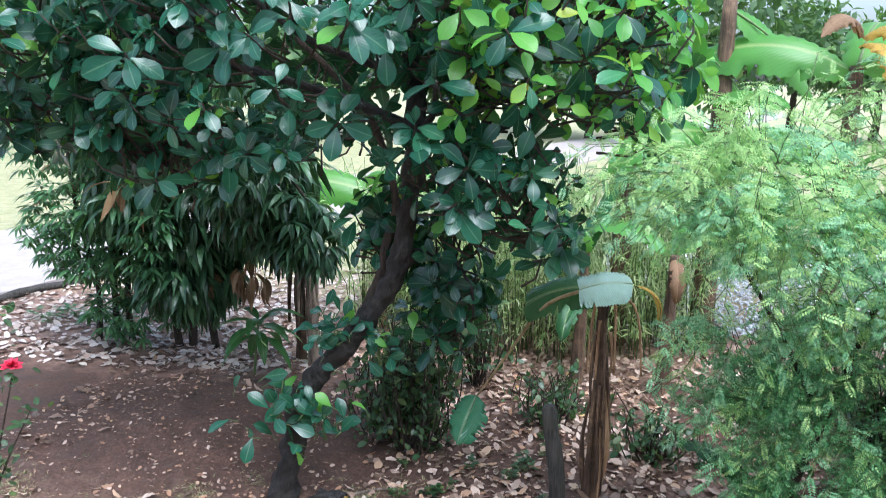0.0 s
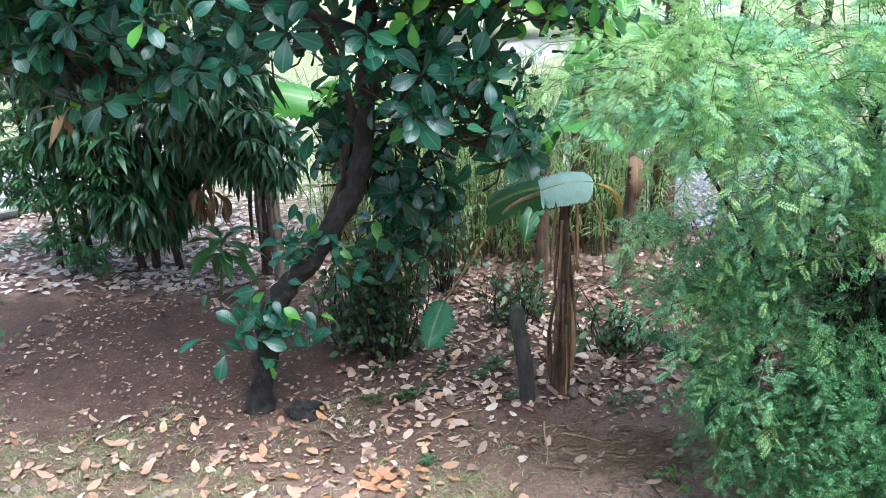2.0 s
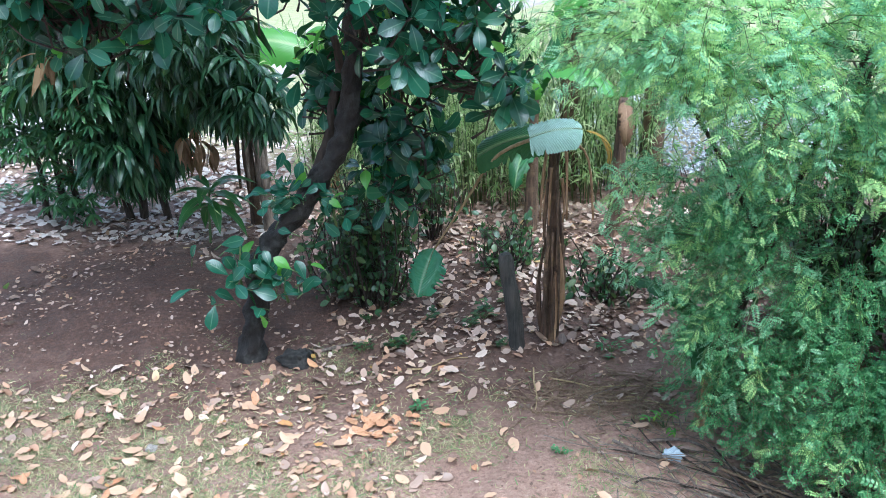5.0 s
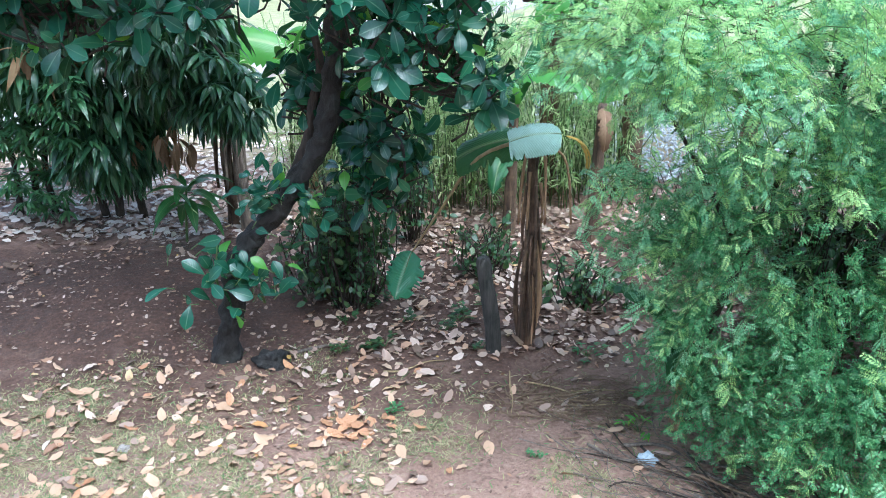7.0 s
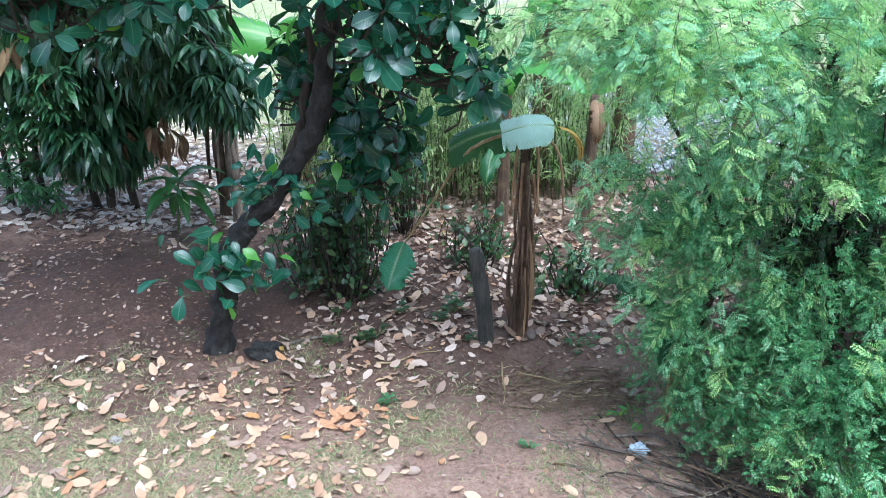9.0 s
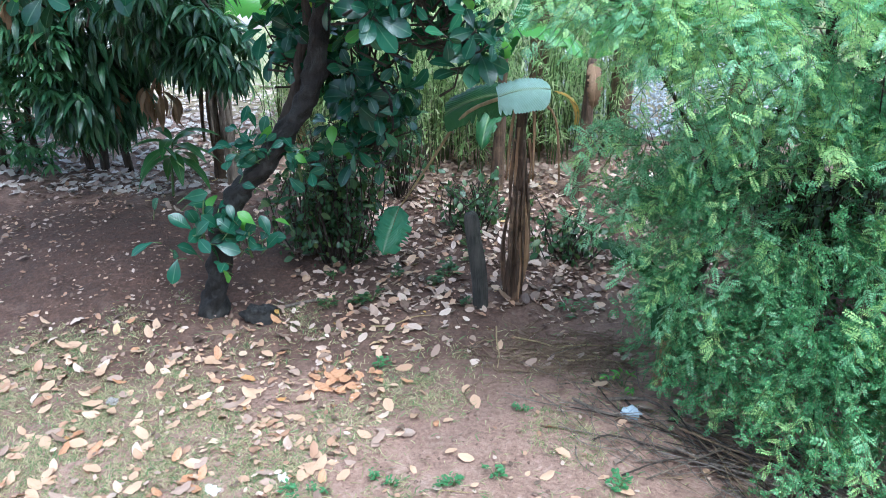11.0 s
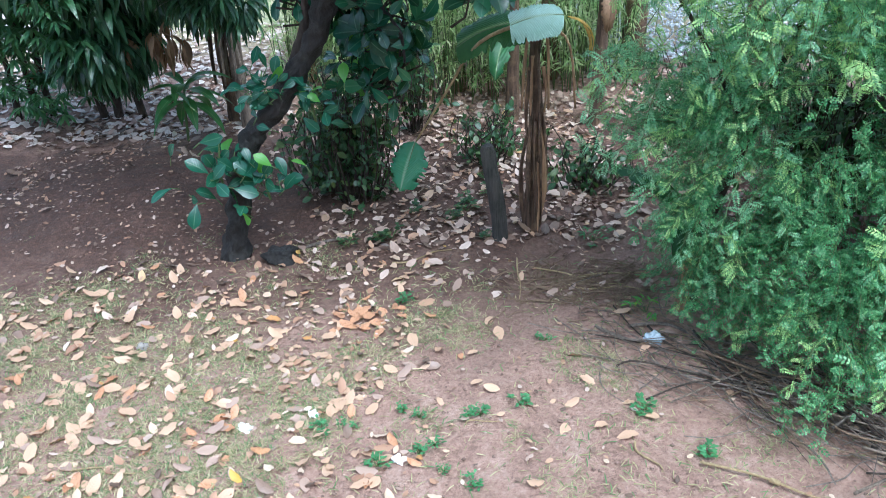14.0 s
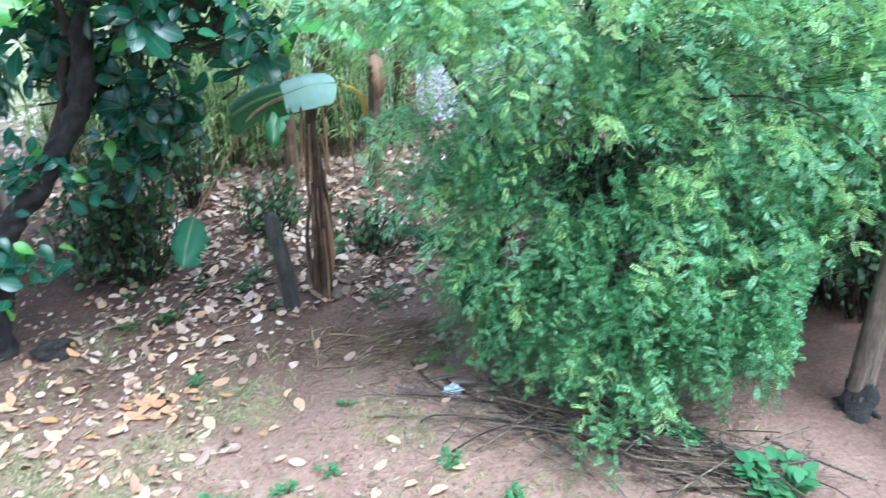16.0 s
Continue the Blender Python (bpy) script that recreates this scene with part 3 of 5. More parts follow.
            # young leaves, with extra on top and right to paint in the lit crown
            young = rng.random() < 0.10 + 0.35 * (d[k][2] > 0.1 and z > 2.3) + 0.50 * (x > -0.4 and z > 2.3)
            size = 0.100 + 0.075 * rng.random() ** 1.3
            for q in range(m):
                a = ph + q * 2.4
                lean = 0.10 + 0.62 * (q / m) if q < 2 else 0.85 + 0.45 * (q / m)
                out = math.cos(a) * side + math.sin(a) * other
                w = axis * math.cos(lean * 1.25) + out * math.sin(lean * 1.25) + np.array([0, 0, -0.12])
                A.append(tip[k] + axis * 0.03 * (1 - q / m) + w * 0.02)
                L.append(w)
                N.append(axis + out * -0.3 + rng.normal(size=3) * 0.38)
                S.append(size * (0.55 + 0.45 * (q / m) if q < 2 else 0.85 + 0.3 * rng.random()))
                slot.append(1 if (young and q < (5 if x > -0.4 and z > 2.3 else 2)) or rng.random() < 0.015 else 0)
            twigs.append((np.array([tip[k] - axis * 0.22 - d[k] * 0.1, tip[k] - axis * 0.08, tip[k] + axis * 0.03]), [0.008, 0.006, 0.005]))
    A, L, N, S, slot = np.array(A), np.array(L), np.array(N), np.array(S), np.array(slot)
    rot, at = frames(A, L, N, S)
    # the leaves on the side of the yard stand singly, the rest as the body of the crown
    near = np.argsort(at[:, 1] + 0.4 * np.abs(at[:, 0] + 0.9))[:300]
    rest = np.setdiff1d(np.arange(len(at)), near)
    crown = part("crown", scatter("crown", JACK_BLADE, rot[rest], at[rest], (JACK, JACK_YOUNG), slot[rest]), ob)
    tagged(crown, kind="stuff")
    tagged(part("twig_growth", joined_tubes("twig_growth", twigs, BARK_BROWN, 4), ob), kind="stuff")
    old = mesh_of("leaf", *JACK_BLADE, (JACK,))
    fresh = mesh_of("leaf", *JACK_BLADE, (JACK_YOUNG,))
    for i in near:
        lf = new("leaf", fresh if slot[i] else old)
        lf.parent = ob
        m = Matrix([list(rot[i][r]) + [float(at[i][r] - ob.location[r])] for r in range(3)] + [[0, 0, 0, 1]])
        lf.matrix_basis = m
    # fresh shoots from the foot of the trunk and half way up it
    for (px, py, pz), count, spread, name in (((-1.42, 4.66, 0.60), 30, 0.27, "basal_shoot"), ((-1.16, 4.68, 0.52), 22, 0.22, "basal_shoot"), ((-1.12, 4.72, 1.10), 34, 0.15, "trunk_shoot"), ((-0.84, 4.78, 0.98), 34, 0.17, "trunk_shoot")):
        d = unit(rng.normal(size=(count, 3)) * np.array([1.4, 0.8, 0.6]) + np.array([0, -0.25, 0.75]))
        at2 = np.array([px, py, pz]) + rng.normal(size=(count, 3)) * np.array([0.45, 0.2, 0.5]) * spread + d * spread * 0.3
        rot2, at2 = frames(at2, d + rng.normal(size=(count, 3)) * 0.5, np.array([0, -0.7, 0.7]) + rng.normal(size=(count, 3)) * 0.6, (0.095 if name == "basal_shoot" else 0.07) + 0.06 * rng.random(count))
        shoot = part(name, tube(name, smooth_line([(px, py + 0.08, pz - 0.12), (px, py + 0.02, pz), (px + 0.03, py, pz + spread * 0.8)], 7), np.linspace(0.010, 0.005, 7), 6, mat=STEM_GREEN), ob)
        for i in range(count):
            lf = new("leaf", fresh if rng.random() < 0.16 else old)
            lf.parent = shoot
            lf.matrix_basis = Matrix([list(rot2[i][r]) + [float(at2[i][r] - ob.location[r])] for r in range(3)] + [[0, 0, 0, 1]])
            runs = [at2[i] - d[i] * 0.05 + (0, 0.01, -0.01), at2[i]]
            part("petiole", tube("petiole", [runs[0], (runs[0] + runs[1]) / 2, runs[1]], [0.004, 0.003, 0.0025], 5, mat=STEM_GREEN), shoot)
    return ob


jackfruit_tree()

# ---- mango trees at the back ----


def hanging_crown(masses, template, mats, low, high, slot_share=0.0, droop=0.9, whorl=9):
    A, L, N, S, K = [], [], [], [], []
    for cx, cy, cz, rx, ry, rz, count in masses:
        for _ in range(count):
            d = unit(rng.normal(size=3))
            tip = np.array([cx, cy, cz]) + d * np.array([rx, ry, rz]) * (0.5 + 0.5 * rng.random() ** 0.5)
            ph = rng.random() * 6.28
            dry = rng.random() < slot_share
            for q in range(whorl):
                a = ph + q * 2.4
                w = np.array([math.cos(a), math.sin(a), 0.15 - droop * rng.random()]) + d * 0.25
                A.append(tip + w * 0.015)
                L.append(w)
                N.append(np.array([math.cos(a) * 0.5, math.sin(a) * 0.5, 1.0]) + rng.normal(size=3) * 0.25)
                S.append(low + (high - low) * rng.random())
                K.append(1 if dry else 0)
    rot, at = frames(np.array(A), np.array(L), np.array(N), np.array(S))
    return scatter("crown", template, rot, at, mats, np.array(K))


def mango_tree():
    x, y = -3.14, 7.55
    ob = thing("mango_tree", ground_point(x, y), "young mango tree with long dark drooping leaves", "tree")
    for i, p in enumerate(([(x, y, -0.05), (x + 0.02, y, 0.6), (x - 0.1, y + 0.1, 1.4), (x, y, 2.4)], [(x + 0.22, y + 0.05, -0.05), (x + 0.2, y, 0.5), (x + 0.35, y, 1.2), (x + 0.6, y, 2.0)], [(x - 0.12, y, -0.05), (x - 0.2, y, 0.5), (x - 0.4, y, 1.3)])):
        part("trunk", tube("trunk", smooth_line(p, 12), np.linspace(0.042, 0.025, 12), 9, 0.16, 0, i, BARK_BROWN), ob)
    part("crown", hanging_crown([(x + 0.05, y - 0.1, 1.55, 0.95, 0.8, 0.62, 260), (x - 0.1, y, 2.3, 1.2, 0.9, 0.7, 150), (x + 0.15, y - 0.35, 0.88, 0.42, 0.35, 0.32, 150), (x + 0.85, y - 0.5, 1.85, 0.5, 0.4, 0.4, 70)], LANCE, (MANGO, MANGO_DRY), 0.20, 0.36, 0.02, 2.6), ob)
    return ob


mango_tree()


def side_tree():
    x, y = -3.95, 7.66
    ob = thing("small_tree", ground_point(x, y), "slender shrub with many narrow dark green leaves", "tree")
    for i, dx in enumerate((0.0, 0.16, -0.2)):
        p = [(x + dx, y, -0.05), (x + dx * 0.8, y, 0.5), (x + dx * 1.6, y, 1.2), (x + dx * 2, y, 2.0)]
        part("trunk", tube("trunk", smooth_line(p, 10), np.linspace(0.035, 0.015, 10), 8, 0.1, 0, i, BARK_BROWN), ob)
    part("crown", hanging_crown([(x - 0.05, y - 0.1, 1.25, 0.75, 0.6, 0.6, 260), (x + 0.25, y - 0.2, 0.32, 0.50, 0.30, 0.24, 80), (x + 0.1, y - 0.3, 1.0, 0.75, 0.4, 0.42, 140), (x - 0.1, y, 2.1, 1.0, 0.7, 0.6, 200), (x + 0.78, y - 0.76, 1.18, 0.30, 0.25, 0.42, 110)], NARROW_BLADE, (NARROW, MANGO_DRY), 0.09, 0.16, 0.01, 0.8), ob)


side_tree()


def leaf_curtain():
    x, y = -2.2, 6.6
    ob = thing("hanging_mango_branch", (x, y, 2.0), "low mango branch hung with long dark leaves and withered ones", "branch")
    part("branch", tube("branch", smooth_line([(-3.0, 7.4, 1.9), (-2.5, 6.9, 2.1), (-2.0, 6.6, 1.9), (-1.7, 6.5, 1.6)], 12), np.linspace(0.03, 0.01, 12), 7, 0.1, 0, 1, BARK_BROWN), ob)
    tagged(part("foliage", hanging_crown([(-2.18, 6.6, 1.70, 0.36, 0.4, 0.38, 90), (-1.80, 6.5, 1.45, 0.22, 0.25, 0.28, 22), (-1.66, 6.5, 1.32, 0.22, 0.25, 0.30, 56), (-1.98, 6.7, 1.38, 0.28, 0.25, 0.28, 60)], LANCE, (MANGO, MANGO_DRY), 0.13, 0.24, 0.0, 1.6), ob), kind="stuff")
    part("withered_leaves", hanging_crown([(-2.30, 6.95, 0.92, 0.20, 0.15, 0.12, 8)], LANCE, (MANGO_DRY,), 0.16, 0.24, 0.0, 4.5, 5), ob, "brown curled withered leaves")


leaf_curtain()


def sapling():
    x, y = -2.30, 6.85
    ob = thing("mango_sapling", ground_point(x, y), "mango sapling with a whorl of drooping green leaves", "plant")
    part("stem", tube("stem", smooth_line([(x, y, -0.02), (x + 0.02, y, 0.25), (x + 0.05, y, 0.5)], 6), np.linspace(0.014, 0.008, 6), 6, mat=STEM_GREEN), ob)
    n = 15
    me = mesh_of("leaf", *BROAD_LANCE, (SAPLING,))
    for k in range(n):
        a, h = k * 2.4, 0.52 - 0.012 * k
        w = Vector((math.cos(a), math.sin(a), 0.75 - 0.07 * k)).normalized()
        rot, at = frames(np.array([(x + 0.05, y, h)]), np.array([w]), np.array([(0, 0, 1.0)]), 0.38 + 0.08 * rng.random())
        lf = new("leaf", me)
        lf.parent = ob
        lf.matrix_basis = Matrix([list(rot[0][r]) + [float(at[0][r] - ob.location[r])] for r in range(3)] + [[0, 0, 0, 1]])
    return ob


sapling()


def dead_stem(x, y, h, lean, r, mat, label, seed):
    ob = thing("dead_banana_stem", ground_point(x, y), label, "stem")
    pts = smooth_line([(x, y, -0.05), (x + lean * 0.4, y, h * 0.5), (x + lean, y, h)], 14)
    part("stem", tube("stem", pts, np.linspace(r * 1.15, r * 0.75, 14), 14, 0.24, 7, seed, mat), ob)
    for k in range(5 if seed < 3 else 0):
        a = k * 1.4 + seed
        b = np.array([x + lean * 0.9 + r * math.cos(a), y + r * math.sin(a), h * 0.95])
        q = smooth_line([b, b + (0.03 * math.cos(a), 0.03 * math.sin(a), -h * 0.25), b + (0.035 * math.cos(a), 0.035 * math.sin(a), -h * 0.6)], 8)
        part("hanging_sheath", tube("hanging_sheath", q, np.linspace(0.025, 0.012, 8), 6, 0.3, 0, seed + k, mat), ob)


dead_stem(-1.84, 7.17, 1.15, -0.07, 0.050, DEADWOOD, "grey dried banana stem standing behind the jackfruit trunk", 1)
dead_stem(-1.99, 7.30, 1.05, -0.03, 0.050, SHEATH_DARK, "brown rotting banana stem with hanging sheaths", 2)


# ---- banana plants ----


def banana_blade(length, width, arch, tears=0.25, seed=0, base=(0, 0, 0), turn=0.0, rise=60.0, twist=0.0, cut=False):
    """A banana leaf: petiole end at base, rising by degrees, bending over by arch, halves pleated and torn at the edge."""
    g = np.random.default_rng(seed)
    rows, cols = 34, 5
    t = np.linspace(0, 1, rows)
    ang = radians(rise) - arch * t
    step = length / (rows - 1)
    cy, cz = np.cumsum(np.cos(ang)) * step, np.cumsum(np.sin(ang)) * step
    w = width / 2 * np.interp(t, [0, 0.06, 0.25, 0.6, 0.88, 1], [0.05, 0.55, 0.95, 1.0, 0.6, 0.03])
    if cut:
        w = width / 2 * np.interp(t, [0, 0.1, 0.5, 0.96, 1], [0.55, 0.9, 1.0, 0.92, 0.75])
    v, uv, f = [], [], []
    gap = np.ones((2, rows))
    for s in range(2):
        for _ in range(int(tears * 22)):
            k = g.integers(4, rows - 2)
            gap[s, k] = 0.35 + 0.5 * g.random()
    for i in range(rows):
        n = np.array([0, -math.sin(ang[i]), math.cos(ang[i])])
        for s in (-1, 1):
            for c in range(cols):
                e = c / (cols - 1)
                reach = w[i] * e * (gap[(s + 1) // 2, i] if c == cols - 1 else 1.0)
                sag = -0.55 * e * e * w[i] + 0.22 * e * w[i] + 0.020 * width * ((i % 2) * 2 - 1) * e
                p = np.array([s * reach, cy[i] - 0.35 * reach * (-1) * 0.3, cz[i]]) + n * sag
                v.append(p)
                uv.append((0.5 + s * 0.5 * e, t[i]))
    for i in range(rows - 1):
        for h in range(2):
            for c in range(cols - 1):
                a = i * 2 * cols + h * cols + c
                b = a + 2 * cols
                f.append((a, a + 1, b + 1, b) if h else (a + 1, a, b, b + 1))
    v = np.array(v)
    ca, sa = math.cos(radians(twist)), math.sin(radians(twist))
    v = np.stack([v[:, 0] * ca - v[:, 2] * sa * 0.5, v[:, 1], v[:, 2] + v[:, 0] * sa], 1)
    a = radians(turn)
    R = np.array([[math.cos(a), math.sin(a), 0], [-math.sin(a), math.cos(a), 0], [0, 0, 1]])
    rib = np.stack([0 * t, cy, cz - 0.004], 1)
    return v @ R.T + np.array(base), np.array(f), np.array(uv), rib @ R.T + np.array(base)


def banana_leaf(parent, mat, label="", **k):
    v, f, uv, rib = banana_blade(**k)
    lf = part("leaf", mesh_of("leaf", v, f, uv, (mat,)), parent, label)
    r = max(k["length"] * 0.011, 0.006)
    me = tube("midrib", rib[::3], np.linspace(r, r * 0.25, len(rib[::3])), 6, mat=STEM_GREEN if mat is not BANANA_DEAD else SHEATH_TAN)
    part("midrib", me, lf)
    return lf


def near_banana():
    x, y = 0.47, 4.90
    ob = thing("banana_plant", ground_point(x, y), "cut banana plant with brown fibrous stem and one drooping leaf", "plant")
    part("pseudostem", tube("pseudostem", smooth_line([(x - 0.01, y, -0.03), (x + 0.02, y, 0.45), (x + 0.02, y, 0.85), (x + 0.01, y, 1.2), (x + 0.03, y, 1.42)], 24), np.interp(np.linspace(0, 1, 24), [0, 0.1, 0.5, 1], [0.060, 0.048, 0.038, 0.028]), 20, 0.16, 9, 5, SHEATH_DARK), ob)
    for k, (a, r, lo, hi) in enumerate(((-0.45, 0.034, 0.14, 0.78), (0.15, 0.030, 0.22, 0.70), (-2.0, 0.018, 0.05, 0.95), (-1.2, 0.016, 0.0, 0.6), (3.0, 0.016, 0.1, 0.75))):
        cx, cy = math.cos(a) * 0.052, math.sin(a) * 0.052
        q = smooth_line([(x + cx, y + cy, lo), (x + cx * 1.35, y + cy * 1.2, (lo + hi) / 2), (x + cx * 0.7 + 0.01, y + cy * 0.8, hi)], 12)
        part("dry_sheath", tube("dry_sheath", q, np.interp(np.linspace(0, 1, 12), [0, 0.4, 1], [r * 0.5, r, r * 0.35]), 8, 0.2, 4, k, SHEATH_TAN if k < 2 else SHEATH_DARK), ob, "tan peeling dry leaf sheath" if k < 2 else "")
    banana_leaf(ob, BANANA_SHEEN, "torn leaf with sky sheen painted pale", length=0.31, width=0.23, arch=0.5, tears=0.15, seed=4, base=(x + 0.17, y - 0.10, 1.45), turn=-97, rise=8, twist=44, cut=True)
    banana_leaf(ob, BANANA_DARK, "dark green folded half leaf", length=0.50, width=0.24, arch=0.8, tears=0.3, seed=6, base=(x + 0.04, y + 0.04, 1.38), turn=-88, rise=8, twist=50, cut=True)
    banana_leaf(ob, BANANA_YELLOW, "yellow dying leaf", length=0.34, width=0.09, arch=2.0, tears=0.2, seed=8, base=(x + 0.18, y - 0.02, 1.42), turn=75, rise=0)
    for k in range(12):
        a = -2.9 + k * 0.27 + 0.2 * rng.normal()
        hi = 0.5 + 0.75 * rng.random()
        lo = max(hi - 0.25 - 0.35 * rng.random(), 0.04)
        c = np.array([math.cos(a), math.sin(a), 0])
        p = np.array([x + 0.02, y, hi]) + c * 0.044
        q = smooth_line([p, p + c * 0.02 + (0, 0, (lo - hi) * 0.5), np.array([x + 0.02, y, lo]) + c * (0.052 + 0.03 * rng.random())], 9)
        part("peeling_strip", tube("peeling_strip", q, np.linspace(0.012, 0.005, 9), 5, 0.35, 0, 40 + k, SHEATH_TAN if k % 3 == 0 else SHEATH_DARK), ob)
    part("leaf_stalk", tube("leaf_stalk", smooth_line([(x + 0.02, y - 0.04, 1.42), (0.16, 4.92, 1.28), (-0.05, 5.06, 0.94), (-0.26, 5.20, 0.57)], 16), np.linspace(0.013, 0.006, 16), 6, mat=STRAW), ob, "straw-pale bent leaf stalk")
    banana_leaf(ob, BANANA_MID, "last green blade at the stalk end", length=0.34, width=0.27, arch=0.5, tears=0.5, seed=11, base=(-0.26, 5.20, 0.58), turn=-150, rise=-45, twist=12)
    for k in range(3):
        p = np.array([x + 0.03, y, 1.38])
        q = smooth_line([p, p + (0.12 * (k - 1) + 0.05, -0.03, -0.1), p + (0.16 * (k - 1) + 0.06, -0.05, -0.5)], 10)
        part("hanging_strip", tube("hanging_strip", q, np.linspace(0.012, 0.006, 10), 5, 0.3, 0, k, SHEATH_TAN), ob)
    return ob


near_banana()


def stump():
    x, y = 0.27, 4.84
    ob = thing("wooden_post", ground_point(x, y), "weathered grey stump post leaning beside the banana", "post")
    pts = smooth_line([(x, y, -0.05), (x - 0.02, y, 0.25), (x - 0.06, y + 0.01, 0.5), (x - 0.08, y + 0.02, 0.66)], 20)
    part("post", tube("post", pts, np.interp(np.linspace(0, 1, 20), [0, 0.1, 0.9, 1], [0.062, 0.052, 0.046, 0.036]), 16, 0.06, 8, 2, POST), ob)


stump()


def sucker(x, y, h, label, leaves, stem_r=0.05, mat=SHEATH_DARK, group=""):
    ob = thing("banana_plant", ground_point(x, y), label, "plant", group)
    part("pseudostem", tube("pseudostem", smooth_line([(x, y, -0.05), (x + 0.02, y, h * 0.5), (x + 0.03, y, h)], 14), np.linspace(stem_r * 1.3, stem_r * 0.65, 14), 14, 0.06, 7, int(x * 10 + 50), mat), ob)
    for lf in leaves:
        m = lf.pop("mat", BANANA)
        banana_leaf(ob, m, base=(x + 0.03, y, h * lf.pop("up", 0.97)), **lf)


sucker(0.50, 7.15, 1.15, "young banana sucker with upright green leaves", [
    dict(length=0.9, width=0.26, arch=0.8, seed=1, turn=-80, rise=75, mat=BANANA_DARK), dict(length=0.8, width=0.24, arch=1.6, seed=2, turn=-160, rise=65),
    dict(length=0.7, width=0.2, arch=2.0, seed=3, turn=200, rise=40, mat=BANANA_DARK, up=0.6), dict(length=0.8, width=0.2, arch=0.5, seed=4, turn=60, rise=80, mat=BANANA_DARK)])
sucker(0.95, 8.3, 3.35, "tall banana plant with broad drooping glossy leaves", [
    dict(length=1.3, width=0.46, arch=0.5, seed=28, turn=95, rise=-24, tears=0.12, twist=-48), dict(length=1.6, width=0.5, arch=0.8, seed=29, turn=-40, rise=60, twist=20), dict(length=1.5, width=0.5, arch=0.8, seed=30, turn=150, rise=55, twist=-20)], 0.085, SHEATH_DARK, "tall bananas")
sucker(1.78, 8.3, 3.35, "tall banana plant with huge bright leaves", [
    dict(length=1.15, width=0.46, arch=0.5, seed=21, turn=94, rise=-28, tears=0.12, twist=-48), dict(length=1.2, width=0.5, arch=1.3, seed=22, turn=-110, rise=20, tears=0.15, twist=45, up=0.62), dict(length=1.3, width=0.5, arch=1.2, seed=23, turn=100, rise=20, tears=0.2, twist=-45, up=0.6),
    dict(length=1.2, width=0.5, arch=1.0, seed=24, turn=170, rise=30, up=0.7), dict(length=1.5, width=0.5, arch=0.7, seed=25, turn=20, rise=65)], 0.10, SHEATH_DARK, "tall bananas")
sucker(2.85, 8.0, 2.75, "tall banana plant with yellowing and dead brown leaves", [
    dict(length=1.6, width=0.5, arch=1.2, seed=31, turn=-70, rise=35, twist=50), dict(length=0.9, width=0.20, arch=1.6, seed=32, turn=-140, rise=45, mat=BANANA_DEAD, tears=0.9, up=1.08, twist=30), dict(length=0.9, width=0.30, arch=2.2, seed=33, turn=130, rise=40, mat=BANANA_YELLOW, tears=0.9, up=1.08, twist=-30), dict(length=0.8, width=0.25, arch=2.4, seed=36, turn=165, rise=30, mat=BANANA_YELLOW, tears=0.9, up=1.05),
    dict(length=1.7, width=0.55, arch=1.2, seed=34, turn=100, rise=45, twist=-50), dict(length=1.6, width=0.5, arch=1.4, seed=35, turn=30, rise=55)], 0.09, SHEATH_DARK, "tall bananas")
sucker(3.9, 7.2, 1.9, "banana plant with a dead brown leaf beyond the bush", [
    dict(length=1.5, width=0.5, arch=1.7, seed=81, turn=-150, rise=50), dict(length=1.4, width=0.5, arch=1.8, seed=82, turn=-60, rise=50), dict(length=1.0, width=0.45, arch=2.2, seed=83, turn=160, rise=30, mat=BANANA_DEAD, tears=0.6)], 0.10, SHEATH_DARK, "tall bananas")
sucker(1.2, 6.9, 1.2, "banana plant with brown stem among the bushes", [
    dict(length=1.2, width=0.4, arch=1.7, seed=41, turn=40, rise=60), dict(length=1.1, width=0.4, arch=1.9, seed=42, turn=-60, rise=55), dict(length=0.5, width=0.13, arch=2.6, seed=43, turn=180, rise=10, mat=BANANA_DEAD, tears=0.6)], 0.055, SHEATH_DARK, "tall bananas")
sucker(-1.5, 8.6, 1.35, "banana plant behind the jackfruit with a bright leaf", [
    dict(length=1.1, width=0.45, arch=1.0, seed=51, turn=-88, rise=35, twist=55), dict(length=1.0, width=0.4, arch=1.3, seed=52, turn=75, rise=45, twist=-50), dict(length=0.9, width=0.35, arch=1.2, seed=53, turn=170, rise=60)], 0.08, SHEATH_TAN, "tall bananas")
sucker(2.97, 2.98, 1.5, "banana plant with dull stem and blackened foot", [
    dict(length=1.2, width=0.40, arch=1.5, seed=61, turn=60, rise=60), dict(length=1.1, width=0.36, arch=1.8, seed=62, turn=100, rise=45, mat=BANANA_DARK), dict(length=0.8, width=0.25, arch=2.4, seed=63, turn=-10, rise=0, mat=BANANA_DEAD, tears=0.6)], 0.055, DEADWOOD)
sucker(1.22, 3.98, 0.55, "banana sucker with dark glossy leaves under the bush", [
    dict(length=0.36, width=0.14, arch=2.0, seed=71, turn=-150, rise=35, mat=BANANA_DARK), dict(length=0.32, width=0.12, arch=2.2, seed=72, turn=170, rise=20, mat=BANANA_DARK, up=0.8), dict(length=0.55, width=0.18, arch=1.2, seed=73, turn=-60, rise=60, mat=BANANA_DARK)], 0.04, SHEATH_TAN)

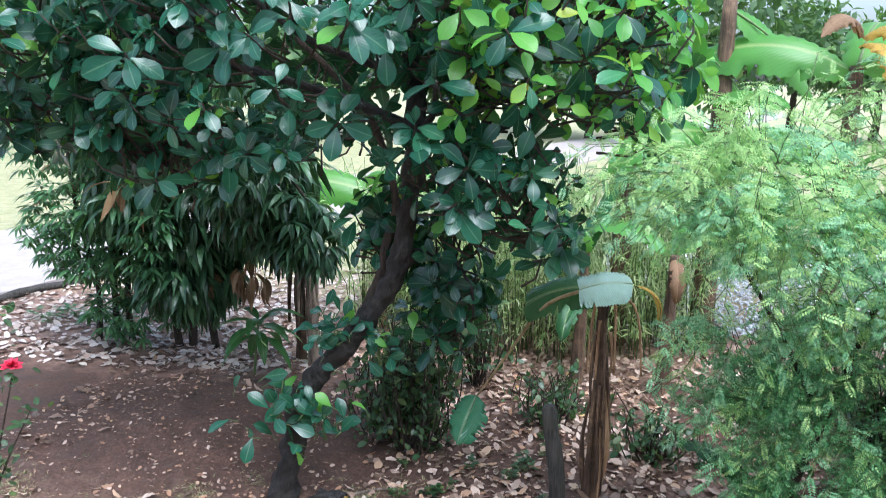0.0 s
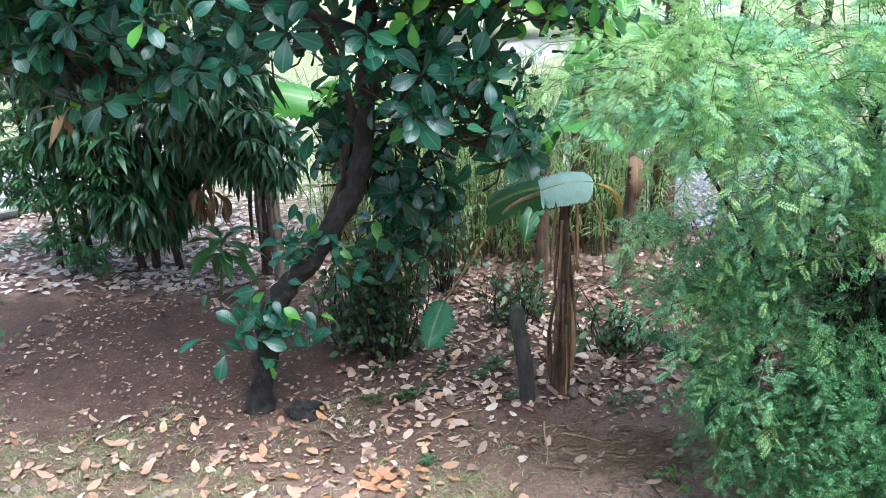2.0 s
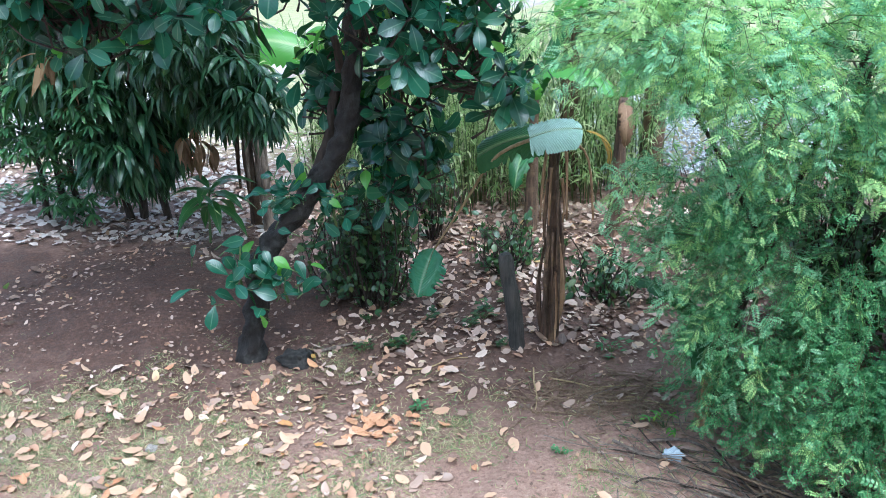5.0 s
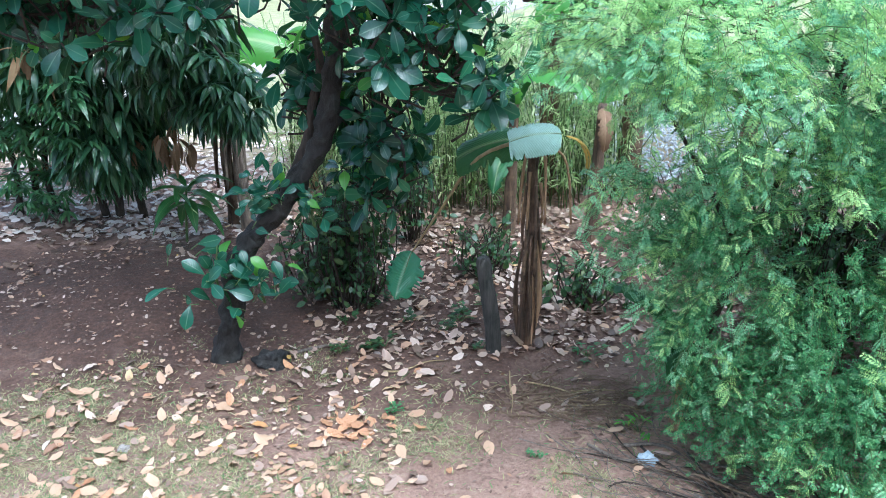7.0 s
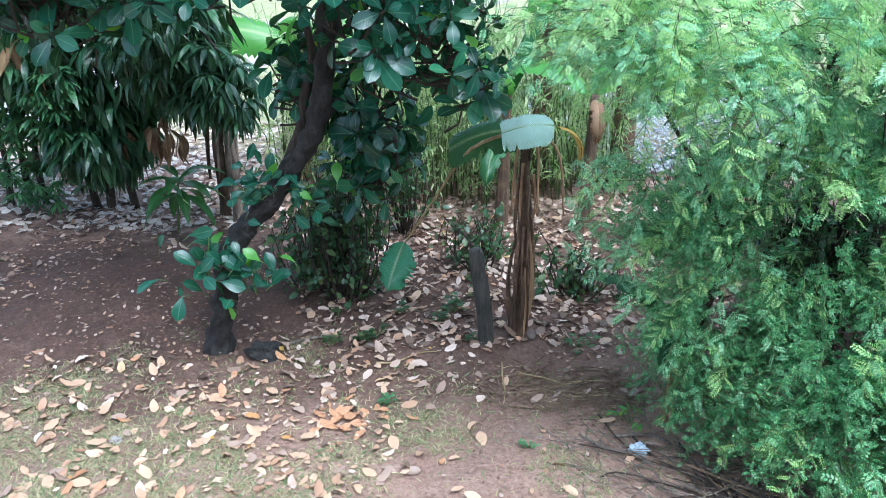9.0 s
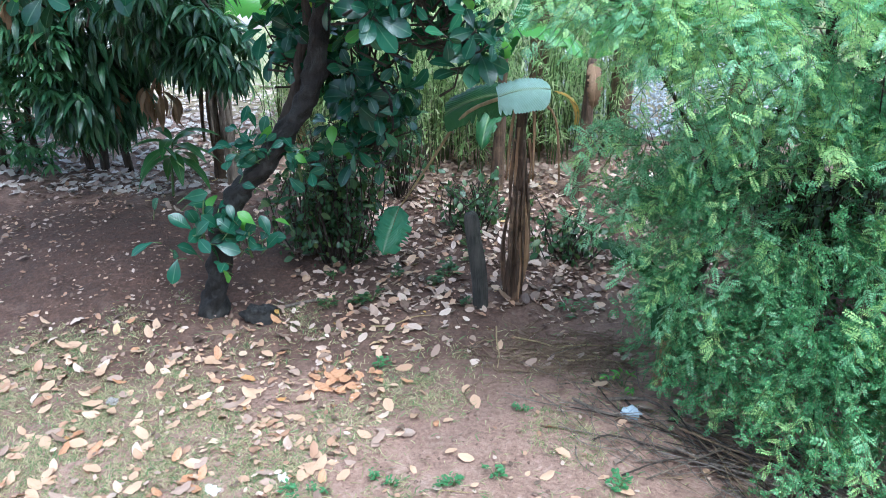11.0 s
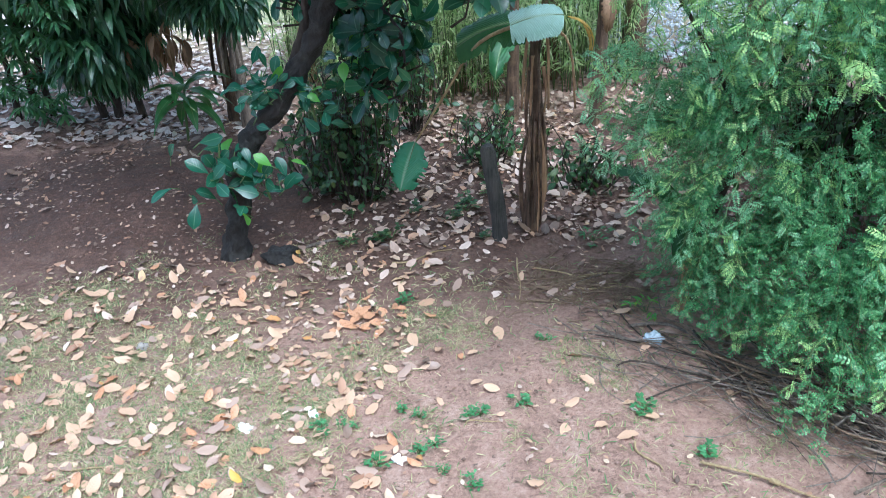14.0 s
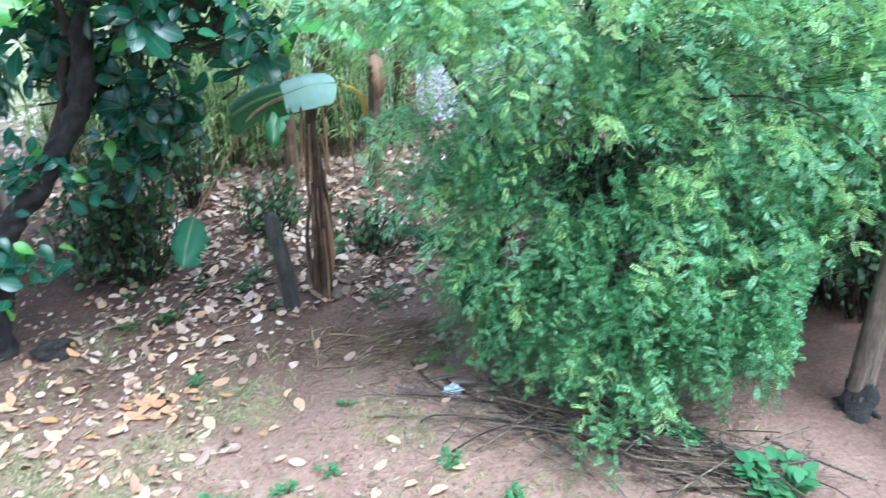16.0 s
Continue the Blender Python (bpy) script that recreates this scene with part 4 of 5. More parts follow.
# ---- reed thicket ----


def thicket():
    ob = thing("reed_thicket", (0, 8.2, 0), "pale yellow-green reed thicket behind the trees", "reeds", kind="stuff")
    n = 460
    x = rng.uniform(-1.7, 1.8, n)
    y = 7.45 + 1.8 * rng.random(n) + 0.24 * np.abs(x)
    h = 0.9 + 1.0 * rng.random(n)
    runs, A, L, S = [], [], [], []
    for i in range(n):
        dx, dy = rng.normal(0, 0.22), rng.normal(0, 0.15) - 0.1
        p = np.array([(x[i], y[i], -0.02), (x[i] + dx * 0.3, y[i] + dy * 0.3, h[i] * 0.6), (x[i] + dx, y[i] + dy, h[i])])
        runs.append((p, [0.006, 0.005, 0.003]))
        for k in range(60):
            u = 0.15 + 0.85 * rng.random()
            q = np.array([np.interp(u, [0, 0.6, 1], p[:, c]) for c in range(3)])
            a = rng.random() * 6.28
            A.append(q)
            L.append((math.cos(a), math.sin(a), 0.5 - 1.2 * rng.random()))
            S.append(0.06 + 0.10 * rng.random())
    tagged(part("cane_growth", joined_tubes("canes", runs, STEM_GREEN, 4), ob), kind="stuff")
    rot, at = frames(np.array(A), np.array(L), np.array([(0, 0, 1.0)]) + rng.normal(size=(len(A), 3)) * 0.3, np.array(S))
    tagged(part("blade_growth", scatter("blades", REED_BLADE, rot, at, (REED,)), ob), kind="stuff")


thicket()


# ---- shrub with dead vines under the jackfruit ----


def vine_shrub(x, y, h, w, count, leaf, label, seed):
    g = np.random.default_rng(seed)
    ob = thing("shrub", ground_point(x, y), label, "shrub")
    runs = []
    for k in range(count):
        a, r = g.random() * 6.28, w * g.random() ** 0.7
        p = np.array([x + 0.4 * r * math.cos(a), y + 0.4 * r * math.sin(a), -0.02])
        q = np.array([x + r * math.cos(a), y + r * math.sin(a), h * (0.5 + 0.5 * g.random())])
        mid = (p + q) / 2 + g.normal(size=3) * 0.06
        runs.append((smooth_line([p, mid, q], 7), np.linspace(0.007, 0.003, 7)))
        if g.random() < 0.6:
            e = q + (g.normal() * 0.1, -0.1 * g.random(), -q[2] * (0.4 + 0.5 * g.random()))
            runs.append((smooth_line([q, (q + e) / 2 + g.normal(size=3) * 0.05, e], 7), np.linspace(0.003, 0.002, 7)))
    tagged(part("stem_tangle", joined_tubes("stem_tangle", runs, BARK_BROWN, 4), ob), kind="stuff")
    A, L = [], []
    for pts, _ in runs:
        for _ in range(leaf):
            A.append(pts[g.integers(2, 7)] + g.normal(size=3) * 0.03)
            L.append(g.normal(size=3) + (0, 0, -0.3))
    rot, at = frames(np.array(A), np.array(L), np.array([(0, -0.4, 1.0)]) + g.normal(size=(len(A), 3)) * 0.4, 0.028 + 0.05 * g.random(len(A)) ** 1.3)
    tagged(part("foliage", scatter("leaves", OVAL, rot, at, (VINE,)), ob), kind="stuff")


vine_shrub(-0.70, 5.55, 1.05, 0.32, 75, 12, "dark twiggy shrub draped with dead vines", 5)
vine_shrub(-0.95, 5.75, 0.85, 0.35, 36, 13, "low leafy shrub behind the jackfruit trunk", 6)
vine_shrub(0.28, 6.2, 0.45, 0.3, 30, 7, "small dark undergrowth shrub over leaf litter", 7)
vine_shrub(-0.35, 6.9, 1.0, 0.25, 26, 8, "thin leafy shrub before the reeds", 8)
vine_shrub(0.95, 5.6, 0.45, 0.32, 26, 9, "straggly undergrowth beside the banana", 9)
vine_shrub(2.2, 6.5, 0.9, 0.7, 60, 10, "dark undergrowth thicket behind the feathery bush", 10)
# this one is added only to make the bush hollow look shaded inside
vine_shrub(2.25, 4.85, 1.25, 0.45, 120, 14, "added dark undergrowth standing in for shade inside the bush", 15)
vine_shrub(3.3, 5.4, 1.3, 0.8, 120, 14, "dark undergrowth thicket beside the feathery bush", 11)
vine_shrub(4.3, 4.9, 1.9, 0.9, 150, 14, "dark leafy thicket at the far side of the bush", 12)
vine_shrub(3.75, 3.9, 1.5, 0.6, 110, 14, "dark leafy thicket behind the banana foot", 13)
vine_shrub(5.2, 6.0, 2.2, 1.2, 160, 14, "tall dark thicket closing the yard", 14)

# ---- feathery bush ----


def frond(pairs=7, slim=0.21, reach=0.25, curl=0.22):
    """One compound leaf of unit length: paired oblong leaflets along a fine drooping stalk."""
    v, f, uv = [], [], []

    def leaflet(px, s, size, up):
        b = len(v)
        c = np.array([0, px, 0.0])
        w = np.array([s * 0.90, 0.42, up])
        n = np.array([-0.42 * s, 0.90, 0.0]) * slim
        for p, q in ((c, (0.5, 0)), (c + w * size * 0.55 + n * size, (1, 0.5)), (c + w * size, (0.5, 1)), (c + w * size * 0.45 - n * size, (0, 0.5))):
            v.append(p)
            uv.append(q)
        f.append((b, b + 1, b + 2, b + 3))

    for k in range(pairs):
        t = 0.14 + 0.82 * k / (pairs - 1)
        s = reach * (0.70 + 0.45 * math.sin(math.pi * min(t, 0.92)))
        leaflet(t, 1, s, -0.16 + 0.12 * math.sin(k * 2.1))
        leaflet(t + 0.035, -1, s, -0.14 + 0.12 * math.cos(k * 1.7))
    b = len(v)
    v += [np.array(p) for p in ((-0.010, 0, 0), (0.010, 0, 0), (0.005, 1, 0), (-0.005, 1, 0))]
    uv += [(0, 0), (1, 0), (1, 1), (0, 1)]
    f.append((b, b + 1, b + 2, b + 3))
    v = np.array(v)
    v[:, 2] -= curl * v[:, 1] ** 2
    return v, np.array(f), np.array(uv)


def feathery_bush():
    x, y = 1.75, 4.0
    ob = thing("feathery_bush", ground_point(x, y), "large bright green bush with drooping feathery leaflets", "bush")
    stems = [([(1.27, 3.95, -0.05), (1.3, 3.95, 0.5), (1.45, 3.9, 1.1), (1.6, 3.7, 1.9)], 0.028), ([(2.3, 5.2, -0.05), (2.25, 5.0, 0.7), (2.1, 4.6, 1.4), (1.9, 4.2, 2.0)], 0.065), ([(2.35, 5.1, 0.6), (2.6, 4.6, 1.2), (2.8, 4.0, 1.8)], 0.035),
             ([(1.45, 3.9, 1.0), (1.1, 3.8, 1.6), (0.75, 3.7, 2.1)], 0.014), ([(2.0, 4.4, 1.9), (1.4, 4.0, 2.1), (0.9, 3.8, 2.25)], 0.012), ([(2.2, 4.7, 1.4), (1.9, 4.0, 1.6), (1.7, 3.4, 1.5)], 0.016)]
    for i, (p, r) in enumerate(stems):
        q = smooth_line(p, 14)
        part("stem", tube("stem", q, np.linspace(r, r * 0.45, 14), 9, 0.12, 0, i, BARK_BROWN), ob)
    for i in range(24):
        a = rng.random() * 6.28
        b0 = np.array([2.0 + 0.3 * rng.normal(), 4.1 + 0.2 * rng.normal(), 1.2 + 0.6 * rng.random()])
        e0 = b0 + np.array([1.0 * math.cos(a), 0.6 * math.sin(a) - 0.3, 0.35 * rng.normal()])
        if e0[0] < 0.30 * e0[1]:
            continue
        q = smooth_line([b0, (b0 + e0) / 2 + (0, 0, 0.18), e0], 12)
        part("branch", tube("branch", q, np.linspace(0.008, 0.003, 12), 6, 0.12, 0, 60 + i, BARK_BROWN if i % 2 else TWIG), ob)
    # a forked dark branch stands up through the sprays
    for k, (dx, dz) in enumerate(((0.0, 0.0), (-0.10, 0.17), (0.12, 0.20), (-0.02, 0.24))):
        q = smooth_line([(1.98, 3.95, 1.75), (1.99, 3.93, 1.92), (1.99 + dx * 0.6, 3.92, 2.0 + dz * 0.5), (1.99 + dx * 1.3, 3.90, 2.06 + dz)], 10)
        part("branch", tube("branch", q, np.linspace(0.012, 0.003, 10), 6, 0.15, 0, 90 + k, BARK), ob)
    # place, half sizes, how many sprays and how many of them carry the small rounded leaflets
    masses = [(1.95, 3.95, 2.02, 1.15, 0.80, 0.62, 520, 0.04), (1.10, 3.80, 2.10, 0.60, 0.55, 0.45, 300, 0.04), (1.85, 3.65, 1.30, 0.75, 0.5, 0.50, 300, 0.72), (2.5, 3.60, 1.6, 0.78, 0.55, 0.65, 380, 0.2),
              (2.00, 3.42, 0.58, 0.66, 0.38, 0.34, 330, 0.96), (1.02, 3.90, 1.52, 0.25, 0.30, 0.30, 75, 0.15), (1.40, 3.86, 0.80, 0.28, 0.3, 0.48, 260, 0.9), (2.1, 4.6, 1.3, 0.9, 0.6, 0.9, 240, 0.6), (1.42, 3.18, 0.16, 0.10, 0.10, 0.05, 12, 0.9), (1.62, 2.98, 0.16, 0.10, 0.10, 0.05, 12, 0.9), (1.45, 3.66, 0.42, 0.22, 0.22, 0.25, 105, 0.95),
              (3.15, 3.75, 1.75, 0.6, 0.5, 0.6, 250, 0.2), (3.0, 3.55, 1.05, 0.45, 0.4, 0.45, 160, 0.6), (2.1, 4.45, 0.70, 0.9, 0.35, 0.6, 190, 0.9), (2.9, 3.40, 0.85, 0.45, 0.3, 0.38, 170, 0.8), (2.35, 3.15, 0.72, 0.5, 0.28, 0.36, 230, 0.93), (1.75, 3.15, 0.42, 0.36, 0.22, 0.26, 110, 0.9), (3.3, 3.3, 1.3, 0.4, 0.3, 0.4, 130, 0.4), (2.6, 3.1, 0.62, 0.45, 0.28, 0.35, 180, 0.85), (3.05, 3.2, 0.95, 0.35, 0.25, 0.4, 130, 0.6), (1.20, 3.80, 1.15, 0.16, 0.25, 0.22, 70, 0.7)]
    # hollows open towards the yard, where the dark inside shows: side, height and half sizes at 3.5 m
    hollows = [(1.63, 1.18, 0.34, 0.19), (0.63, 1.70, 0.11, 0.07), (0.92, 1.66, 0.03, 0.10), (0.72, 1.42, 0.07, 0.07), (1.32, 0.82, 0.07, 0.07), (1.85, 0.72, 0.14, 0.06), (1.22, 1.75, 0.10, 0.05),
               (1.55, 1.98, 0.09, 0.07), (0.80, 2.10, 0.08, 0.05), (2.15, 1.25, 0.14, 0.10), (2.05, 1.72, 0.12, 0.05), (2.5, 1.0, 0.13, 0.09), (1.02, 2.22, 0.11, 0.06)]
    runs, A, L, N, S, K, C = [], [], [], [], [], [], []
    for cx, cy, cz, rx, ry, rz, count, small in masses:
        heads = []
        for _ in range(count):
            if rng.random() < 0.62 and heads:
                d = unit(heads[rng.integers(len(heads))] + rng.normal(size=3) * 0.22)
            else:
                d = unit(rng.normal(size=3))
            if len(heads) < max(4, count // 9):
                heads.append(d)
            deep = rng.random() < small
            p = np.array([cx, cy, cz]) + d * np.array([rx, ry, rz]) * (0.40 + 0.5 * rng.random())
            out = unit(np.array([d[0], d[1] - 0.35, 0.22 + 0.35 * d[2]]) + rng.normal(size=3) * 0.18)
            ln = (0.18 + 0.22 * rng.random()) if deep else (0.26 + 0.30 * rng.random())
            q = p + out * ln * 0.6
            e = q + out * ln * 0.38 + np.array([0, 0, -0.30 * ln])
            if e[2] < 0.09:
                continue
            hx, hz = e[0] * 3.5 / e[1], 2.6 + (e[2] - 2.6) * 3.5 / e[1]
            if e[1] < 4.5 and any(((hx - h[0]) / (h[2] + 0.03)) ** 2 + ((hz - h[1]) / (h[3] + 0.03)) ** 2 < 1 for h in hollows) and rng.random() < 0.95:
                continue
            # the banana plants on both sides stand clear of the bush
            if hx < 0.54 and hz < 1.86 or (e[0] > 0.86 * e[1] and e[2] < 1.0):
                continue
            pts = smooth_line([p, q, e], 7)
            runs.append((pts[::2], np.linspace(0.0035, 0.0012, 4)))
            tan = unit(pts[-1] - pts[1])
            flat = unit(np.array([0, -0.25, 1.0]) + rng.normal(size=3) * 0.38)
            side = unit(np.cross(tan, flat))
            m = 16 if deep else 13
            # tops mostly yellow-green, the rest mostly teal: shade put into leaf colour
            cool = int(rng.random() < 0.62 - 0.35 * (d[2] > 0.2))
            big = (0.040 if deep else 0.068) * (0.8 + 0.45 * rng.random())
            for k in range(m):
                u = 0.10 + 0.90 * k / (m - 1)
                b = np.array([np.interp(u, np.linspace(0, 1, 7), pts[:, c2]) for c2 in range(3)])
                w = side * (1 if k % 2 else -1) * (0.9 - 0.7 * (k == m - 1)) + tan * 0.65 + rng.normal(size=3) * (0.70 if deep else 0.42) + np.array([0, 0, -0.12])
                A.append(b)
                L.append(w)
                N.append(flat + rng.normal(size=3) * (0.8 if deep else 0.5))
                S.append(big * (0.75 + 0.5 * rng.random()) * (1.0 - 0.3 * abs(u - 0.5)))
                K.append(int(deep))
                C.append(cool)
    A, L, N, S = np.array(A), np.array(L), np.array(N), np.array(S)
    tagged(part("twig_growth", joined_tubes("twig_growth", runs, STEM_GREEN, 3), ob), kind="stuff")
    rot, at = frames(A, L, N, S)
    K, C = np.array(K) > 0, np.array(C)
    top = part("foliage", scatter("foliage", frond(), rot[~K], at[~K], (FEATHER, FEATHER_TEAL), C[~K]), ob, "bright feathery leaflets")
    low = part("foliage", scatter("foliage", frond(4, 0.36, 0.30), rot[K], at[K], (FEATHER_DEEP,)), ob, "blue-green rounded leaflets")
    tagged(top, kind="stuff")
    tagged(low, kind="stuff")


feathery_bush()

# ---- flowering shrub at the side ----


def flower_shrub():
    x, y = -2.35, 3.35
    ob = thing("flowering_shrub", ground_point(x, y), "dark leafed shrub with one red flower", "shrub")
    runs = []
    tips = [(-2.19, 3.3, 1.30), (-2.25, 3.32, 1.55), (-2.15, 3.35, 1.12), (-2.4, 3.3, 1.5), (-2.5, 3.4, 1.2), (-2.3, 3.3, 0.9)]
    A, L = [], []
    for k, tip in enumerate(tips):
        p = smooth_line([(x, y, -0.03), (x - 0.03, y, 0.6), tip], 9)
        runs.append((p, np.linspace(0.008, 0.003, 9)))
        for _ in range(22):
            i = rng.integers(5, 9)
            A.append(p[i] + rng.normal(size=3) * 0.05)
            L.append(rng.normal(size=3))
    tagged(part("stem_growth", joined_tubes("stem_growth", runs, BARK_BROWN, 5), ob), kind="stuff")
    rot, at = frames(np.array(A), np.array(L), np.array([(0, -0.3, 1.0)]) + rng.normal(size=(len(A), 3)) * 0.3, 0.034 + 0.025 * rng.random(len(A)))
    tagged(part("foliage", scatter("leaves", OVAL, rot, at, (VINE,)), ob), kind="stuff")
    c = np.array(tips[0]) + (0, 0, 0.03)
    n = 22
    a = np.arange(n) * 2.4
    r = np.linspace(0.2, 1.0, n)
    w = np.stack([np.cos(a) * r, np.sin(a) * r - 0.3, 1.1 - r], 1)
    rot, at = frames(np.repeat(c[None], n, 0), w, np.stack([-np.cos(a), -np.sin(a), 0.6 + 0 * a], 1), 0.03 + 0.022 * r)
    part("flower", scatter("flower", OVAL, rot, at, (PETAL,)), ob, "crimson red petals")


flower_shrub()

# ---- things on the ground ----


def low_weed(x, y, size, n, seed, label="small bright green weed on bare soil", mat=WEED, template=OVAL, group="weeds"):
    g = np.random.default_rng(seed)
    ob = thing("weed", ground_point(x, y), label, "weed", group)
    A, L, S, runs = [], [], [], []
    for k in range(n):
        a = g.random() * 6.28
        r = size * (0.3 + 0.7 * g.random())
        p = np.array(ground_point(x + math.cos(a) * r * 0.7, y + math.sin(a) * r * 0.7, 0.02 + size * 0.45 * g.random()))
        runs.append((np.array([ground_point(x, y, -0.005), (np.array(ground_point(x, y)) + p) / 2 + (0, 0, 0.01), p]), [0.003, 0.002, 0.0015]))
        for j in range(5):
            b = a + g.normal() * 1.1
            A.append(p + g.normal(size=3) * 0.008)
            L.append((math.cos(b), math.sin(b), 0.15 + 0.3 * g.random()))
            S.append(size * (0.25 + 0.2 * g.random()))
    tagged(part("stem_growth", joined_tubes("stem_growth", runs, STEM_GREEN, 4), ob), kind="stuff")
    rot, at = frames(np.array(A), np.array(L), np.array([(0, 0, 1.0)]) + g.normal(size=(len(A), 3)) * 0.15, np.array(S))
    tagged(part("foliage", scatter("leaves", template, rot, at, (mat,)), ob), kind="stuff")


for i, (wx, wy, ws) in enumerate(((-0.65, 3.03, 0.07), (-0.55, 3.06, 0.05), (-0.39, 2.81, 0.07), (-0.21, 2.88, 0.06), (-0.14, 2.93, 0.05), (0.01, 3.11, 0.06), (0.07, 3.12, 0.06), (0.02, 2.69, 0.06), (0.26, 3.18, 0.07), (-0.30, 3.18, 0.05), (0.84, 3.12, 0.09), (-0.22, 3.14, 0.05), (0.43, 3.70, 0.06), (-0.33, 4.15, 0.07), (-0.1, 2.76, 0.04), (1.05, 2.82, 0.08))):
    low_weed(wx, wy, ws * 0.85, 8, 200 + i)
low_weed(2.19, 2.55, 0.20, 22, 300, "leafy bright green weed beside the path", WEED, OVAL)
low_weed(2.00, 2.95, 0.12, 10, 301)
for i, (wx, wy) in enumerate(((-4.95, 8.08), (-4.47, 8.16), (-4.72, 8.3), (-4.2, 8.3))):
    low_weed(wx, wy, 0.22, 14, 310 + i, "clump of green blades in leaf litter", WEED, NARROW_BLADE)
low_weed(0.85, 4.75, 0.13, 8, 330, "small pale green seedling beside the banana", WEED, NARROW_BLADE)
low_weed(1.02, 3.95, 0.14, 7, 331, "pale green feathery seedling at the bush foot", JACK_YOUNG, NARROW_BLADE)


for i in range(16):
    wx, wy = -0.75 + 1.0 * rng.random(), 4.75 + 1.1 * rng.random()
    low_weed(wx, wy, 0.06 + 0.05 * rng.random(), 7, 350 + i, "tiny dull green seedling among fallen leaves", VINE, OVAL, "seedlings")


def lump():
    bm = bmesh.new()
    bmesh.ops.create_icosphere(bm, subdivisions=4, radius=0.085)
    for v in bm.verts:
        s = 0.95 + 0.7 * noise.noise(v.co * 14) + 0.45 * noise.noise(v.co * 40)
        v.co = Vector((v.co.x * 1.25 * s, v.co.y * s, v.co.z * 0.8 * s))
    me = bpy.data.meshes.new("charred_lump")
    bm.to_mesh(me)
    me.polygons.foreach_set("use_smooth", np.ones(len(me.polygons), bool))
    me.materials.append(CHAR)
    ob = new("charred_lump", me)
    ob.location = ground_point(-1.13, 4.74, 0.02)
    return tagged(ob, "blackened lump of old wood by the trunk", "wood")


lump()
foot = thing("charred_stump", ground_point(2.93, 2.93), "blackened charred stump at the banana foot", "stump")
part("stump", tube("stump", smooth_line([(2.96, 2.95, -0.04), (2.97, 2.97, 0.06), (2.98, 2.98, 0.17)], 9), np.linspace(0.10, 0.055, 9), 14, 0.28, 0, 5, CHAR), foot)
for k in range(5):
    a = 2.2 + k * 0.75
    part("root", tube("root", smooth_line([(2.97, 2.97, 0.05), (2.97 + 0.09 * math.cos(a), 2.97 + 0.09 * math.sin(a), 0.01), (2.97 + 0.14 * math.cos(a), 2.97 + 0.14 * math.sin(a), -0.03)], 8), np.linspace(0.022, 0.010, 8), 7, 0.25, 0, k, CHAR), foot)


def crumpled(name, x, y, size, mat, label, category, flat=0.6):
    bm = bmesh.new()
    bmesh.ops.create_icosphere(bm, subdivisions=3, radius=size)
    for v in bm.verts:
        s = 1 + 0.8 * noise.noise(v.co * (1.6 / size) + Vector((x, y, 0))) + 0.4 * noise.noise(v.co * (5 / size))
        v.co = Vector((v.co.x * s, v.co.y * s * 0.9, v.co.z * flat * s))
    me = bpy.data.meshes.new(name)
    bm.to_mesh(me)
    me.materials.append(mat)
    ob = new(name, me)
    ob.location = ground_point(x, y, size * flat * 0.5)
    return tagged(ob, label, category)


crumpled("plastic_wad", 1.0, 3.68, 0.046, PLASTIC, "crumpled clear plastic wad on the twigs", "litter")
crumpled("paper_scrap", -1.03, 3.06, 0.034, PAPER, "torn white paper scrap on the grass", "litter", 0.3)
crumpled("white_pebble", -0.30, 2.84, 0.028, PAPER, "small pale pebble on bare soil", "stone", 0.6)
crumpled("white_pebble", -0.72, 3.15, 0.025, PAPER, "small pale pebble on the grass edge", "stone", 0.6)
crumpled("grey_stone", -1.72, 3.75, 0.03, STONE, "small grey stone in the grass", "stone", 0.6)


def stick_run(a, b, r, sag, seed):
    g = np.random.default_rng(seed)
    a, b = np.array(a), np.array(b)
    m1 = a + (b - a) * 0.33 + g.normal(size=3) * (sag, sag, sag * 0.2)
    m2 = a + (b - a) * 0.67 + g.normal(size=3) * (sag, sag, sag * 0.2)
    pts = smooth_line([a, m1, m2, b], 12)
    pts[:, 2] = np.maximum(pts[:, 2], gz(pts[:, 0], pts[:, 1]) + r * 0.6)
    return pts, np.linspace(r, r * 0.45, 12)


